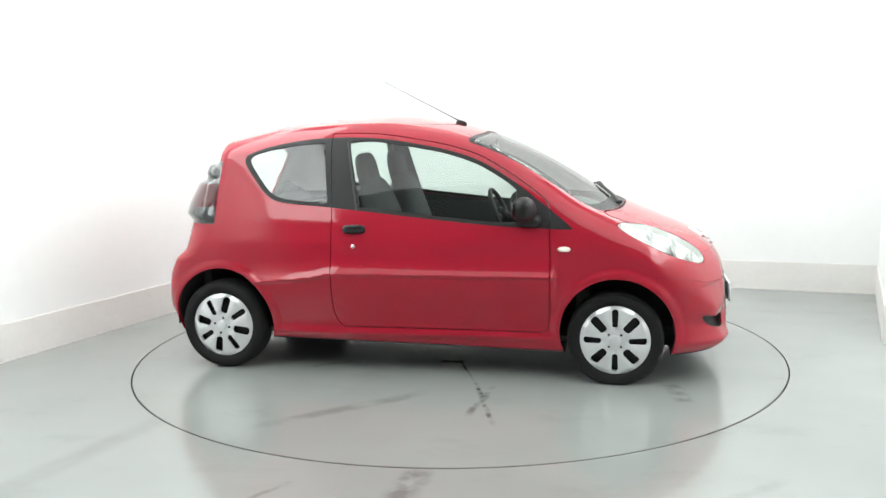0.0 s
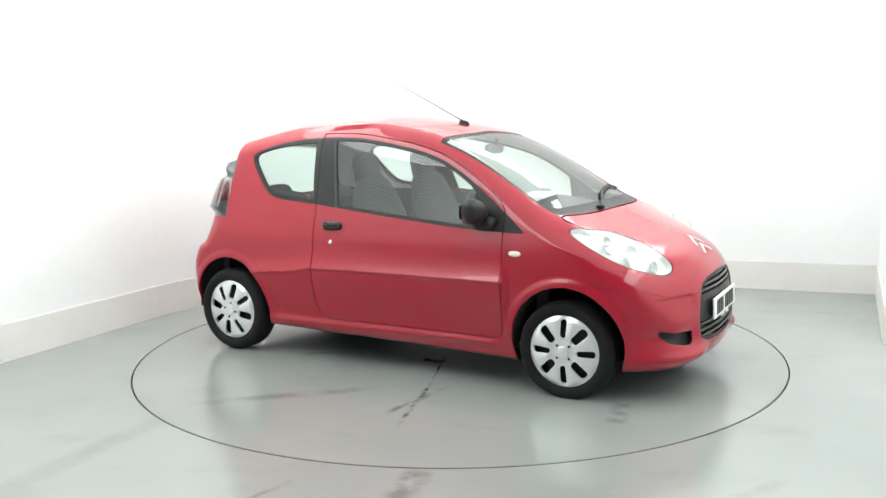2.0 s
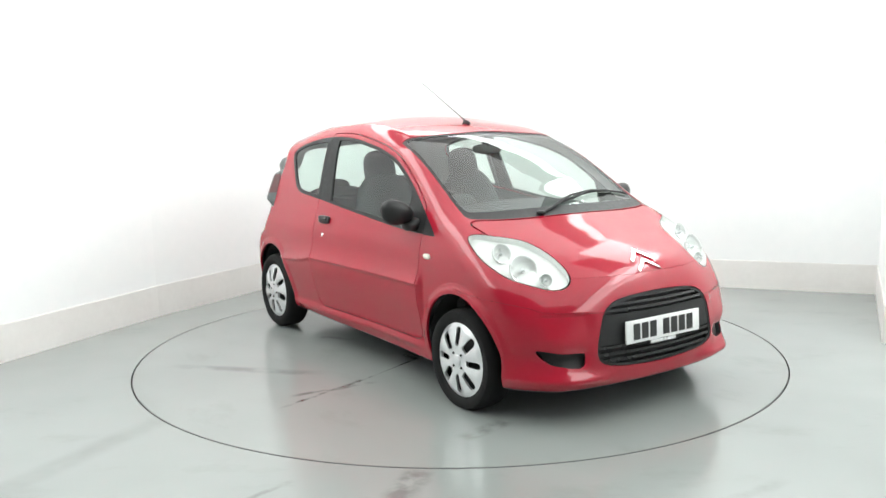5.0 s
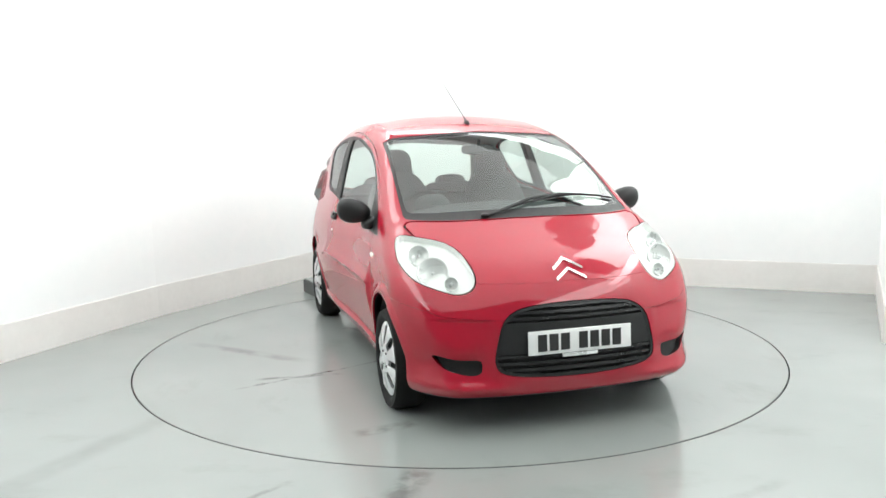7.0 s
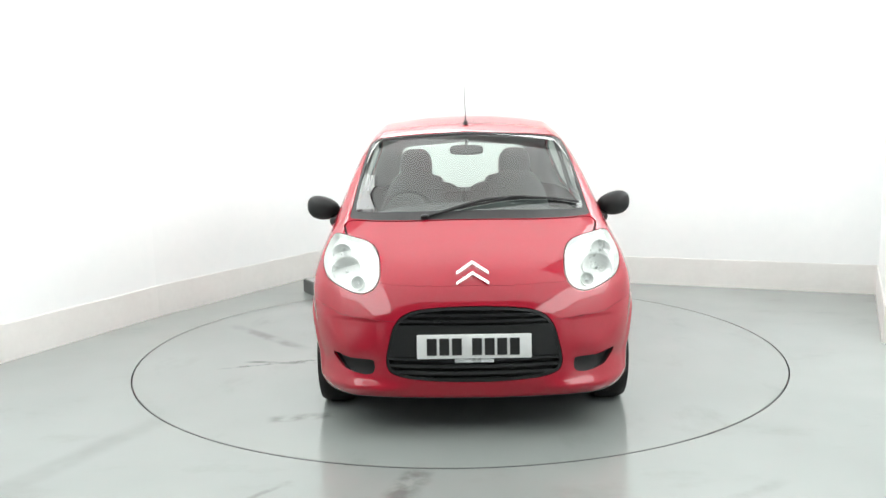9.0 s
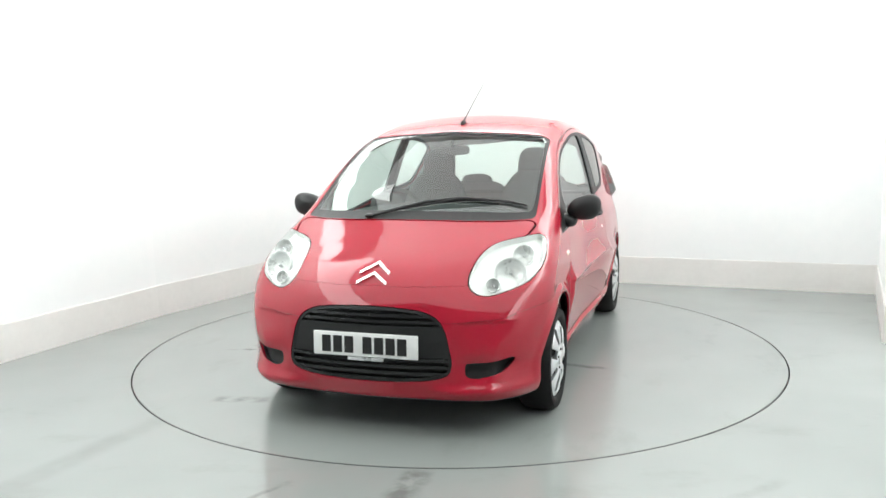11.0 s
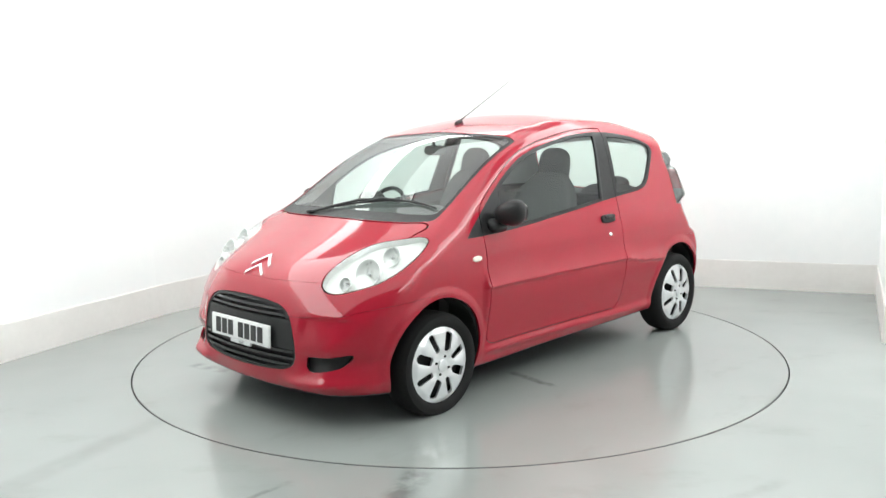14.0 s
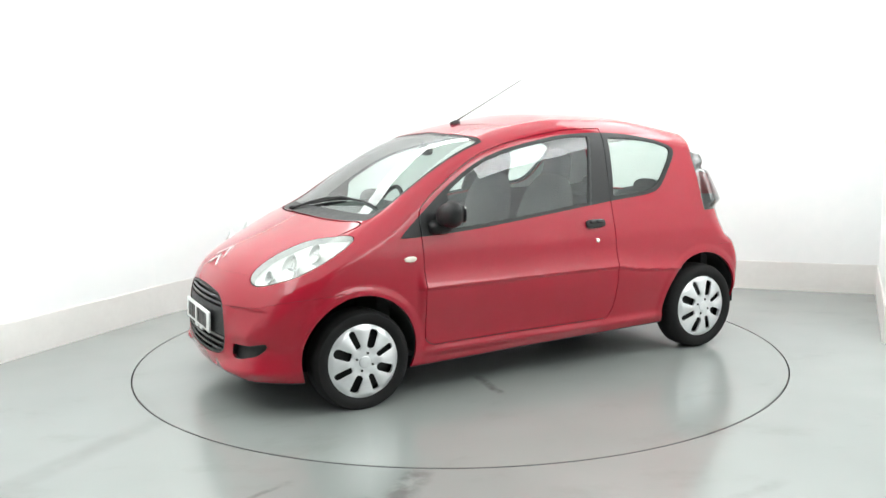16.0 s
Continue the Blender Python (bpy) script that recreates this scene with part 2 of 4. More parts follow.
def build_floor():
    bm = bmesh.new()
    n = 180
    inner = [bm.verts.new(((DISC_R + 0.006) * math.cos(2 * math.pi * k / n), (DISC_R + 0.006) * math.sin(2 * math.pi * k / n), 0)) for k in range(n)]
    low = [bm.verts.new((v.co.x, v.co.y, -0.08)) for v in inner]
    outer = []
    for k in range(n):
        a = 2 * math.pi * k / n
        s = 9.5 / max(abs(math.cos(a)), abs(math.sin(a)))
        outer.append(bm.verts.new((s * math.cos(a), s * math.sin(a), 0)))
    for k in range(n):
        j = (k + 1) % n
        bm.faces.new((inner[k], outer[k], outer[j], inner[j]))
        bm.faces.new((low[k], inner[k], inner[j], low[j]))
    tagged(part("floor", bm, FLOOR, None, "worn grey-green sealed concrete floor with dark scuffs", False), category="floor", kind="structure")
    tagged(part("turntable_pit", ring_bm(0, DISC_R + 0.05, -0.12, -0.075, 96), PIT, None, "dark shallow pit below the turntable", False), category="pit", kind="structure")


def build_walls():
    n = len(PLAN_ROOM)
    for k in range(n):
        a, b = Vector(PLAN_ROOM[k]), Vector(PLAN_ROOM[(k + 1) % n])
        d = (b - a).normalized()
        out = Vector((-d.y, d.x))
        t = 0.12
        p, q = a - d * 0.0, b + d * 0.0
        # The last two walls are added out of view, grey to dim reflections.
        wall = part(WALL_NAMES[k], prism_bm([tuple(p), tuple(q), tuple(q + out * t), tuple(p + out * t)], 0.0, HEIGHT), WALL if k < 6 else OUTER, None, "smooth white-painted photo booth wall" if k < 6 else "plain grey unseen wall added behind the camera", False)
        tagged(wall, category="wall", kind="structure")
        s = 0.012
        board = prism_bm([tuple(p - out * s), tuple(q - out * s), tuple(q - out * 0.0005), tuple(p - out * 0.0005)], 0.0, 0.245)
        bmesh.ops.bevel(board, geom=[e for e in board.edges if all(v.co.z > 0.2 for v in e.verts)], offset=0.004, segments=2, affect="EDGES")
        tagged(part("baseboard", board, SKIRT, None, "tall off-white baseboard along the booth wall", False), category="baseboard", kind="structure")


def build_ceiling():
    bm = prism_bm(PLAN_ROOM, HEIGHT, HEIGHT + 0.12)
    tagged(part("ceiling", bm, CEIL, None, "plain grey booth ceiling, unseen", False), category="ceiling", kind="structure")
    # flat light panels run round the booth, over the foot of the walls
    n = len(PLAN_ROOM)
    for k in range(6):
        a, b = Vector(PLAN_ROOM[k]), Vector(PLAN_ROOM[(k + 1) % n])
        if k == 0:
            a = b + (a - b) * 0.72
        if k == 5:
            b = a + (b - a) * 0.68
        d = (b - a).normalized()
        inward = Vector((d.y, -d.x))
        light = new("edge_light")
        light.matrix_basis = pose(0, 0, HEIGHT - 0.045 - 0.005 * k)
        tagged(light, "long white light panel along the wall top", "ceiling light", "booth edge lights")
        w = (1.35, 0.45, 0.45, 1.4, 1.4, 1.4)[k]
        p, q = a + d * 0.05, b - d * 0.05
        part("diffuser", prism_bm([tuple(p + inward * 0.06), tuple(q + inward * 0.06), tuple(q + inward * w), tuple(p + inward * w)], 0.0, 0.004), GLOW, light, "glowing white diffuser", False)
        part("frame", prism_bm([tuple(p + inward * (w + 0.001)), tuple(q + inward * (w + 0.001)), tuple(q + inward * (w + 0.03)), tuple(p + inward * (w + 0.03))], -0.004, 0.03), CEIL, light, "grey edge profile", False)


def build_centre_fill():
    """A dimmer glowing sheet, added out of view between the edge panels as fill."""
    light = new("fill_sheet")
    light.matrix_basis = pose(0, 0, HEIGHT - 0.03)
    tagged(light, "unseen glowing sheet added under the ceiling as fill light", "ceiling light")
    part("glow_sheet", prism_bm([(-3.5, -4.5), (-1.40, 0.55), (-0.70, 1.84), (2.02, 0.85), (1.33, -0.70), (3.03, -1.36), (3.03, -4.5)], 0.0, 0.012), SOFTGLOW, light, "softly glowing sheet", False)
    part("edge_profile", prism_bm([(-3.5, -4.56), (3.03, -4.56), (3.03, -4.505), (-3.5, -4.505)], -0.01, 0.028), CEIL, light, "grey edge profile", False)


build_centre_fill()


def build_side_light():
    """A long flat lamp hangs high along one side of the booth and tips towards the turntable."""
    light = new("side_light")
    light.matrix_basis = pose(2.55, -0.70, 2.54, 0, 0, 90) @ pose(0, 0, 0, -28, 0, 0)
    tagged(light, "long flat white lamp hung high beside the booth wall", "side light")
    part("diffuser", box_bm((-1.3, 0.008, -0.15), (1.3, 0.016, 0.15)), SIDE_PANEL, light, "glowing white diffuser", False)
    part("housing", box_bm((-1.32, -0.044, -0.17), (1.32, 0.0, 0.17), 0.006), CEIL, light, "grey metal housing", False)
    for u in (-0.9, 0.9):
        foot = Vector((u, -0.022, 0.15))
        top = light.matrix_basis.inverted() @ ((light.matrix_basis @ foot) + Vector((0, 0, HEIGHT - 2.54 - 0.20)))
        part("hanger", tube_bm([foot, top], 0.004, 6), SILVER, light)


build_side_light()
build_floor()
build_walls()
build_ceiling()

turntable = tagged(part("turntable", ring_bm(0, DISC_R - 0.006, -0.07, 0.0), DISC, None, "round concrete-topped turntable flush with the floor", False), category="turntable")
part("edge_ring", ring_bm(DISC_R - 0.0058, DISC_R - 0.0008, -0.05, -0.001), GREYBOX, turntable, "thin dark metal edge ring", False)


def build_floor_box():
    box = new("floor_box")
    box.matrix_basis = pose(-1.198, 1.665, 0, 0, 0, 3.0)
    tagged(box, "low dark grey metal box on the floor beside the turntable", "box")
    out = [(0, 0), (0.34, 0.0), (0.20, 0.36), (-0.165, 0.33)]
    b = prism_bm(out, 0.0, 0.112)
    bmesh.ops.bevel(b, geom=b.edges[:], offset=0.004, segments=2, affect="EDGES")
    part("housing", b, GREYBOX, box)
    part("lid", prism_bm([(0.01, 0.01), (0.325, 0.01), (0.195, 0.35), (-0.15, 0.32)], 0.1125, 0.117), FLOOR, box, "worn pale grey top plate")


build_floor_box()


def build_drain_cover():
    cover = new("drain_cover")
    cover.matrix_basis = pose(-1.93, -2.47, 0)
    tagged(cover, "round flush drain cover in the concrete floor", "drain cover")
    part("rim", ring_bm(0.205, 0.214, -0.02, 0.0025, 64), GREYBOX, cover, "thin dark rim", False)
    part("lid", ring_bm(0, 0.204, -0.02, 0.0015, 64), FLOOR, cover, "concrete lid", False)


build_drain_cover()


def curve1(pts):
    xs = np.array([p[0] for p in pts], float)
    ys = np.array([p[1] for p in pts], float)
    h = np.diff(xs)
    d = np.diff(ys) / h
    m = np.zeros(len(xs))
    m[0], m[-1] = d[0], d[-1]
    for i in range(1, len(xs) - 1):
        if d[i - 1] * d[i] > 0:
            w1, w2 = 2 * h[i] + h[i - 1], h[i] + 2 * h[i - 1]
            m[i] = (w1 + w2) / (w1 / d[i - 1] + w2 / d[i])

    def f(x):
        x = np.clip(x, xs[0], xs[-1])
        i = np.clip(np.searchsorted(xs, x) - 1, 0, len(h) - 1)
        t = (x - xs[i]) / h[i]
        return ((2 * t**3 - 3 * t**2 + 1) * ys[i] + (t**3 - 2 * t**2 + t) * h[i] * m[i]
                + (3 * t**2 - 2 * t**3) * ys[i + 1] + (t**3 - t**2) * h[i] * m[i + 1])
    return f


TOP = curve1([(-1.7, 1.305), (-1.35, 1.382), (-1.1, 1.437), (-0.7, 1.499), (-0.25, 1.512), (0.1, 1.468), (0.33, 1.411), (0.6, 1.303), (0.85, 1.168), (1.07, 1.027), (1.2, 0.96), (1.4, 0.877), (1.58, 0.804), (1.75, 0.714), (1.9, 0.573)])
CROWN = curve1([(-1.6, 0.204), (-0.3, 0.165), (0.35, 0.125), (0.9, 0.205), (1.2, 0.130), (1.7, 0.253)])
SIDE = curve1([(0.1, 0.745), (0.22, 0.758), (0.4, 0.783), (0.55, 0.798), (0.66, 0.797), (0.76, 0.791), (0.86, 0.768), (1.0, 0.728), (1.15, 0.685), (1.3, 0.638), (1.45, 0.572)])
PLAN = curve1([(-1.65, 0.978), (-1.2, 1.007), (-0.5, 1.028), (0.4, 0.988), (1.1, 1.0), (1.5, 1.006), (1.9, 0.985)])
NOSE = curve1([(0.1, 1.775), (0.2, 1.808), (0.3, 1.827), (0.42, 1.82), (0.52, 1.812), (0.62, 1.79), (0.7, 1.763), (0.8, 1.7), (1.0, 1.503)])
BOW = curve1([(0.2, 0.218), (0.5, 0.243), (0.8, 0.112)])
TAIL = curve1([(0.1, -1.539), (0.25, -1.606), (0.4, -1.652), (0.55, -1.638), (0.66, -1.595), (0.73, -1.53), (0.85, -1.507), (0.98, -1.467), (1.1, -1.403), (1.25, -1.315), (1.38, -1.294)])
STERN = curve1([(0.3, 0.165), (0.65, 0.191), (0.85, 0.188), (1.3, 0.226)])
EDGE = curve1([(-1.5, 0.077), (0.9, 0.075), (1.25, 0.11), (1.7, 0.19)])
TURN = curve1([(0.3, 0.072), (0.65, 0.033), (0.85, 0.124), (1.3, 0.026)])
UNDER = curve1([(-1.6, 0.187), (-0.8, 0.191), (0.8, 0.161), (1.2, 0.159), (1.8, 0.177)])


SWAGE = curve1([(-1.1, 0.53), (-0.9, 0.547), (-0.6, 0.575), (-0.45, 0.600), (-0.16, 0.605), (0.3, 0.598), (0.82, 0.602)])


def slope(f, x):
    return (f(x + 0.01) - f(x - 0.01)) / 0.02


def fillet(a, b, r):
    return np.minimum(np.maximum(a, b), -r) + np.hypot(np.maximum(a + r, 0), np.maximum(b + r, 0))


def blend(x, a, b):
    t = np.clip((x - a) / (b - a), 0, 1)
    return t * t * (3 - 2 * t)


def body(x, y, z):
    y = np.abs(y)
    side = (y - SIDE(z) * PLAN(x)) / np.sqrt(1 + slope(SIDE, z) ** 2)
    for ax, az, r, lip in ((1.180, 0.285, 0.352, 0.012), (-1.165, 0.295, 0.362, 0.009)):
        rho = np.hypot(x - ax, z - az)
        side = side - lip * (1 - blend(rho, r - 0.024, r + 0.020)) * blend(z, 0.15, 0.35)
    drop = SWAGE(x) - z
    along = blend(x, -1.05, -0.85) * (1 - blend(x, 0.82, 0.86))
    flare = np.where(drop < 0, (1 - np.clip(-drop / 0.125, 0, 1)) ** 2, 1 - blend(drop, 0.0, 0.34))
    side = side - (0.032 * flare - 0.010 * blend(drop, 0.0, 0.02) * (1 - blend(drop, 0.03, 0.36))) * along
    side = side - 0.017 * np.exp(-((z - 0.245) / 0.026) ** 2) * blend(x, -0.95, -0.7) * (1 - blend(x, 0.7, 0.9))
    s = slope(TOP, x)
    top = (z - TOP(x) + CROWN(x) * y * y) / np.sqrt(1 + s * s + (2 * CROWN(x) * y) ** 2)
    nose = (x - NOSE(z) + BOW(z) * y * y + 0.25 * np.maximum(y - 0.35, 0) ** 2) / np.sqrt(1 + slope(NOSE, z) ** 2 + (2 * BOW(z) * y) ** 2)
    nose = nose - 0.030 * np.exp(-((z - 0.228) / 0.034) ** 2) * blend(y, 0.25, 0.45) + 0.022 * np.exp(-((z - 0.335) / 0.05) ** 2) * blend(y, 0.40, 0.50)
    step = 0.548 - z
    nose = nose + 0.011 * blend(step, -0.004, 0.016) * (1 - blend(step, 0.03, 0.16)) * blend(y, 0.40, 0.46) * (1 - blend(y, 0.62, 0.70))
    tail = (TAIL(z) - x + STERN(z) * y * y) / np.sqrt(1 + slope(TAIL, z) ** 2 + (2 * STERN(z) * y) ** 2)
    f = fillet(side, top, EDGE(x))
    f = fillet(f, nose, 0.085 + 0.155 * blend(y, 0.2, 0.7))
    f = fillet(f, tail, 0.03 + TURN(z) * blend(y, 0.35, 0.65))
    return fillet(f, UNDER(x) - z, 0.03)


# ---- the car's outer skin: one smooth solid, then cut into its panels ----
def skin(h=0.0125):
    """Meshes the half y > 0 of body() = 0 (surface nets), with its normals."""
    xs, ys, zs = np.arange(-1.74, 1.93, h), np.arange(-0.035, 0.93, h), np.arange(0.10, 1.56, h)
    X, Y, Z = np.meshgrid(xs, ys, zs, indexing="ij")
    f = body(X, Y, Z)
    inside = f < 0
    c = np.zeros(tuple(n - 1 for n in f.shape))
    acc = np.zeros(c.shape + (3,))
    corner = [(i, j, k) for i in (0, 1) for j in (0, 1) for k in (0, 1)]
    cut = lambda a, o: a[o[0]:o[0] + c.shape[0], o[1]:o[1] + c.shape[1], o[2]:o[2] + c.shape[2]]
    for a in corner:
        for ax in range(3):
            if a[ax] == 0:
                b = tuple(v + (q == ax) for q, v in enumerate(a))
                fa, fb = cut(f, a), cut(f, b)
                cross = (fa < 0) != (fb < 0)
                t = np.where(cross, fa / np.where(cross, fa - fb, 1), 0)
                c += cross
                for q in range(3):
                    acc[..., q] += cross * (a[q] + (t if q == ax else 0))
    live = c > 0
    index = -np.ones(c.shape, int)
    index[live] = np.arange(live.sum())
    cell = np.argwhere(live)
    V = np.array([xs[0], ys[0], zs[0]]) + h * (cell + acc[live] / c[live][:, None])
    faces = []
    for ax in range(3):
        u, w = [(1, 2), (2, 0), (0, 1)][ax]
        lo = [slice(1, -1)] * 3
        lo[ax] = slice(0, -1)
        hi = list(lo)
        hi[ax] = slice(1, None)
        A, B = inside[tuple(lo)], inside[tuple(hi)]
        for flip, sel in ((False, A & ~B), (True, ~A & B)):
            e = np.argwhere(sel)
            e[:, u] += 1
            e[:, w] += 1
            du, dw = np.eye(3, dtype=int)[u], np.eye(3, dtype=int)[w]
            q = [index[tuple((e - s * du - t * dw).T)] for s, t in ((1, 1), (0, 1), (0, 0), (1, 0))]
            q = np.stack(q[::-1] if flip else q, 1)
            faces.append(q[(q >= 0).all(1)])
    Q = np.concatenate(faces)
    for _ in range(4):
        g, val = gradient(V)
        V = V - g * (val / np.maximum((g * g).sum(1), 0.2))[:, None]
    g, val = gradient(V)
    N = g / np.linalg.norm(g, axis=1)[:, None]
    return V, N, np.concatenate([Q[:, [0, 1, 2]], Q[:, [0, 2, 3]]])


def gradient(V, e=0.003):
    g = np.empty_like(V)
    for q in range(3):
        d = np.zeros(3)
        d[q] = e
        a, b = V + d, V - d
        g[:, q] = (body(a[:, 0], a[:, 1], a[:, 2]) - body(b[:, 0], b[:, 1], b[:, 2])) / (2 * e)
    return g, body(V[:, 0], V[:, 1], V[:, 2])


def tidy(V, N, F):
    F = np.asarray(F, int).reshape(-1, 3)
    used = np.unique(F)
    back = np.zeros(len(V), int)
    back[used] = np.arange(len(used))
    return V[used], N[used], back[F]


def split(mesh, s):
    """Cuts a mesh along s = 0 and returns the pieces s < 0 and s > 0."""
    V, N, F = mesh
    s = np.where(np.abs(s) < 1e-7, 1e-7, s)
    neg = s < 0
    count = neg[F].sum(1)
    parts_ = {True: [F[count == 3]], False: [F[count == 0]]}
    extra, seen = [], {}
    mixed = {True: [], False: []}

    def mid(a, b):
        key = (min(a, b), max(a, b))
        if key not in seen:
            seen[key] = len(V) + len(extra)
            extra.append((key[0], key[1]))
        return seen[key]
    for tri in F[(count == 1) | (count == 2)]:
        one = neg[tri].sum() == 1
        k = [q for q in range(3) if neg[tri[q]] == one][0]
        a, b, c = int(tri[k]), int(tri[(k + 1) % 3]), int(tri[(k + 2) % 3])
        ab, ac = mid(a, b), mid(a, c)
        mixed[bool(one)].append((a, ab, ac))
        mixed[not one] += [(ab, b, c), (ab, c, ac)]
    if extra:
        i, j = np.array(extra).T
        t = (s[i] / (s[i] - s[j]))[:, None]
        n = N[i] * (1 - t) + N[j] * t
        V = np.concatenate([V, V[i] * (1 - t) + V[j] * t])
        N = np.concatenate([N, n / np.linalg.norm(n, axis=1)[:, None]])
    out = []
    for side in (True, False):
        m = np.array(mixed[side], int).reshape(-1, 3)
        out.append(tidy(V, N, np.concatenate([parts_[side][0], m])))
    return out


def loop_curve(pts, sub=7):
    """A smooth closed curve through points of a plane."""
    p = np.array(pts, float)
    n = len(p)
    out = []
    for k in range(n):
        a, b, c, d = p[(k - 1) % n], p[k], p[(k + 1) % n], p[(k + 2) % n]
        for t in np.arange(sub) / sub:
            out.append(0.5 * (2 * b + (c - a) * t + (2 * a - 5 * b + 4 * c - d) * t * t + (3 * b - a - 3 * c + d) * t**3))
    return np.array(out)


def inside_of(curve, u, v):
    """The distance to a closed curve, negative inside it."""
    best, wind = np.full(len(u), 1e9), np.zeros(len(u), bool)
    n = len(curve)
    for k in range(n):
        (ax, ay), (bx, by) = curve[k], curve[(k + 1) % n]
        dx, dy = bx - ax, by - ay
        t = np.clip(((u - ax) * dx + (v - ay) * dy) / (dx * dx + dy * dy + 1e-12), 0, 1)
        best = np.minimum(best, (u - ax - t * dx) ** 2 + (v - ay - t * dy) ** 2)
        hit = ((ay > v) != (by > v)) & (u < dx * (v - ay) / (dy if abs(dy) > 1e-12 else 1e-12) + ax)
        wind ^= hit
    return np.where(wind, -1, 1) * np.sqrt(best)


def sunk(mesh, depth):
    V, N, F = mesh
    return V - N * depth, N, F


def mirrored(mesh):
    V, N, F = mesh
    s = np.array([1, -1, 1])
    return V * s, N * s, F[:, ::-1]


def both(mesh):
    """A half with its mirror image."""
    (V, N, F), (W, M, G) = mesh, mirrored(mesh)
    return np.concatenate([V, W]), np.concatenate([N, M]), np.concatenate([F, G + len(V)])


def panel(name, mesh, mat, parent, label="", rim=0.012):
    """Links a piece of the skin as a part, its edges turned inwards by rim."""
    V, N, F = mesh
    F = np.asarray(F, int)
    if rim and len(F):
        e = np.concatenate([F[:, [0, 1]], F[:, [1, 2]], F[:, [2, 0]]])
        have = set(map(tuple, e.tolist()))
        edge = [(a, b) for a, b in e.tolist() if (b, a) not in have]
        edge = [(a, b) for a, b in edge if not (abs(V[a][1]) < 1e-4 and abs(V[b][1]) < 1e-4)]
        nv, nn, nf, base = [], [], [], len(V)
        for a, b in edge:
            d = V[b] - V[a]
            n = np.cross(d, N[a])
            n = n / (np.linalg.norm(n) + 1e-12) * np.sign(rim)
            k = base + len(nv)
            nv += [V[a], V[b], V[b] - N[b] * rim, V[a] - N[a] * rim]
            nn += [n] * 4
            nf += [(k + 1, k, k + 3), (k + 1, k + 3, k + 2)]
        if nv:
            V, N, F = np.concatenate([V, nv]), np.concatenate([N, nn]), np.concatenate([F, nf])
    me = bpy.data.meshes.new(name)
    me.from_pydata(V.tolist(), [], F.tolist())
    me.polygons.foreach_set("use_smooth", [True] * len(me.polygons))
    me.normals_split_custom_set_from_vertices(N.tolist())
    return link(name, me, mat, parent, label)


def pair(name, mesh, mat, parent, label="", rim=0.012):
    return [panel(name, m, mat, parent, label, rim) for m in (mesh, mirrored(mesh))]


# Outlines of the openings and panels, from the side (x, z), from above (x, y) or from the front (y, z).
WINDOW_LINE = loop_curve([(-1.035, 1.262), (-0.94, 1.318), (-0.75, 1.360), (-0.5, 1.384), (-0.2, 1.376), (0.06, 1.336), (0.24, 1.297), (0.41, 1.238),
                          (0.60, 1.128), (0.785, 0.992), (0.93, 0.876), (0.918, 0.864), (0.75, 0.868), (0.45, 0.884), (0.09, 0.920), (-0.28, 0.962),
                          (-0.5, 0.985), (-0.76, 1.008), (-0.865, 1.046), (-0.955, 1.14)])
QUARTER_GLASS = loop_curve([(-1.0, 1.262), (-0.92, 1.306), (-0.74, 1.338), (-0.545, 1.352), (-0.528, 1.34), (-0.508, 1.15), (-0.488, 1.015), (-0.50, 1.008),
                            (-0.75, 1.030), (-0.84, 1.062), (-0.93, 1.155)])
DOOR_GLASS = loop_curve([(-0.372, 1.35), (-0.355, 1.362), (-0.2, 1.358), (0.05, 1.318), (0.23, 1.279), (0.40, 1.219), (0.55, 1.132), (0.61, 1.085), (0.622, 1.06),
                         (0.622, 0.92), (0.61, 0.895), (0.45, 0.905), (0.09, 0.941), (-0.27, 0.981), (-0.29, 0.99), (-0.33, 1.15)])
DOOR = loop_curve([(-0.40, 0.290), (-0.447, 0.38), (-0.452, 0.65), (-0.457, 0.95), (-0.475, 1.20), (-0.485, 1.385), (-0.45, 1.408), (-0.2, 1.402),
                   (0.075, 1.361), (0.255, 1.322), (0.425, 1.262), (0.615, 1.150), (0.76, 1.045), (0.808, 0.98), (0.812, 0.85), (0.815, 0.65),
                   (0.812, 0.40), (0.78, 0.290), (0.60, 0.280), (0.0, 0.282), (-0.33, 0.285)])
SCREEN = loop_curve([(0.356, -0.2), (0.356, 0.2), (0.338, 0.46), (0.330, 0.570), (0.36, 0.589), (0.55, 0.605), (0.75, 0.622), (0.97, 0.640), (1.06, 0.643),
                     (1.10, 0.60), (1.15, 0.48), (1.19, 0.28), (1.205, 0.0), (1.19, -0.28), (1.0, -0.4), (0.6, -0.4)])
SCREEN_GLASS = loop_curve([(0.378, -0.2), (0.378, 0.2), (0.362, 0.45), (0.360, 0.555), (0.385, 0.573), (0.55, 0.588), (0.75, 0.604), (0.95, 0.618), (1.0, 0.614),
                           (1.03, 0.592), (1.075, 0.47), (1.11, 0.26), (1.125, 0.0), (1.11, -0.28), (0.95, -0.4), (0.6, -0.4)])
BONNET = loop_curve([(1.212, -0.3), (1.212, 0.0), (1.197, 0.29), (1.156, 0.49), (1.106, 0.62), (1.125, 0.66), (1.18, 0.655), (1.26, 0.63), (1.345, 0.575), (1.46, 0.545),
                     (1.58, 0.53), (1.64, 0.50), (1.695, 0.38), (1.738, 0.2), (1.753, 0.0), (1.74, -0.2), (1.5, -0.35)])
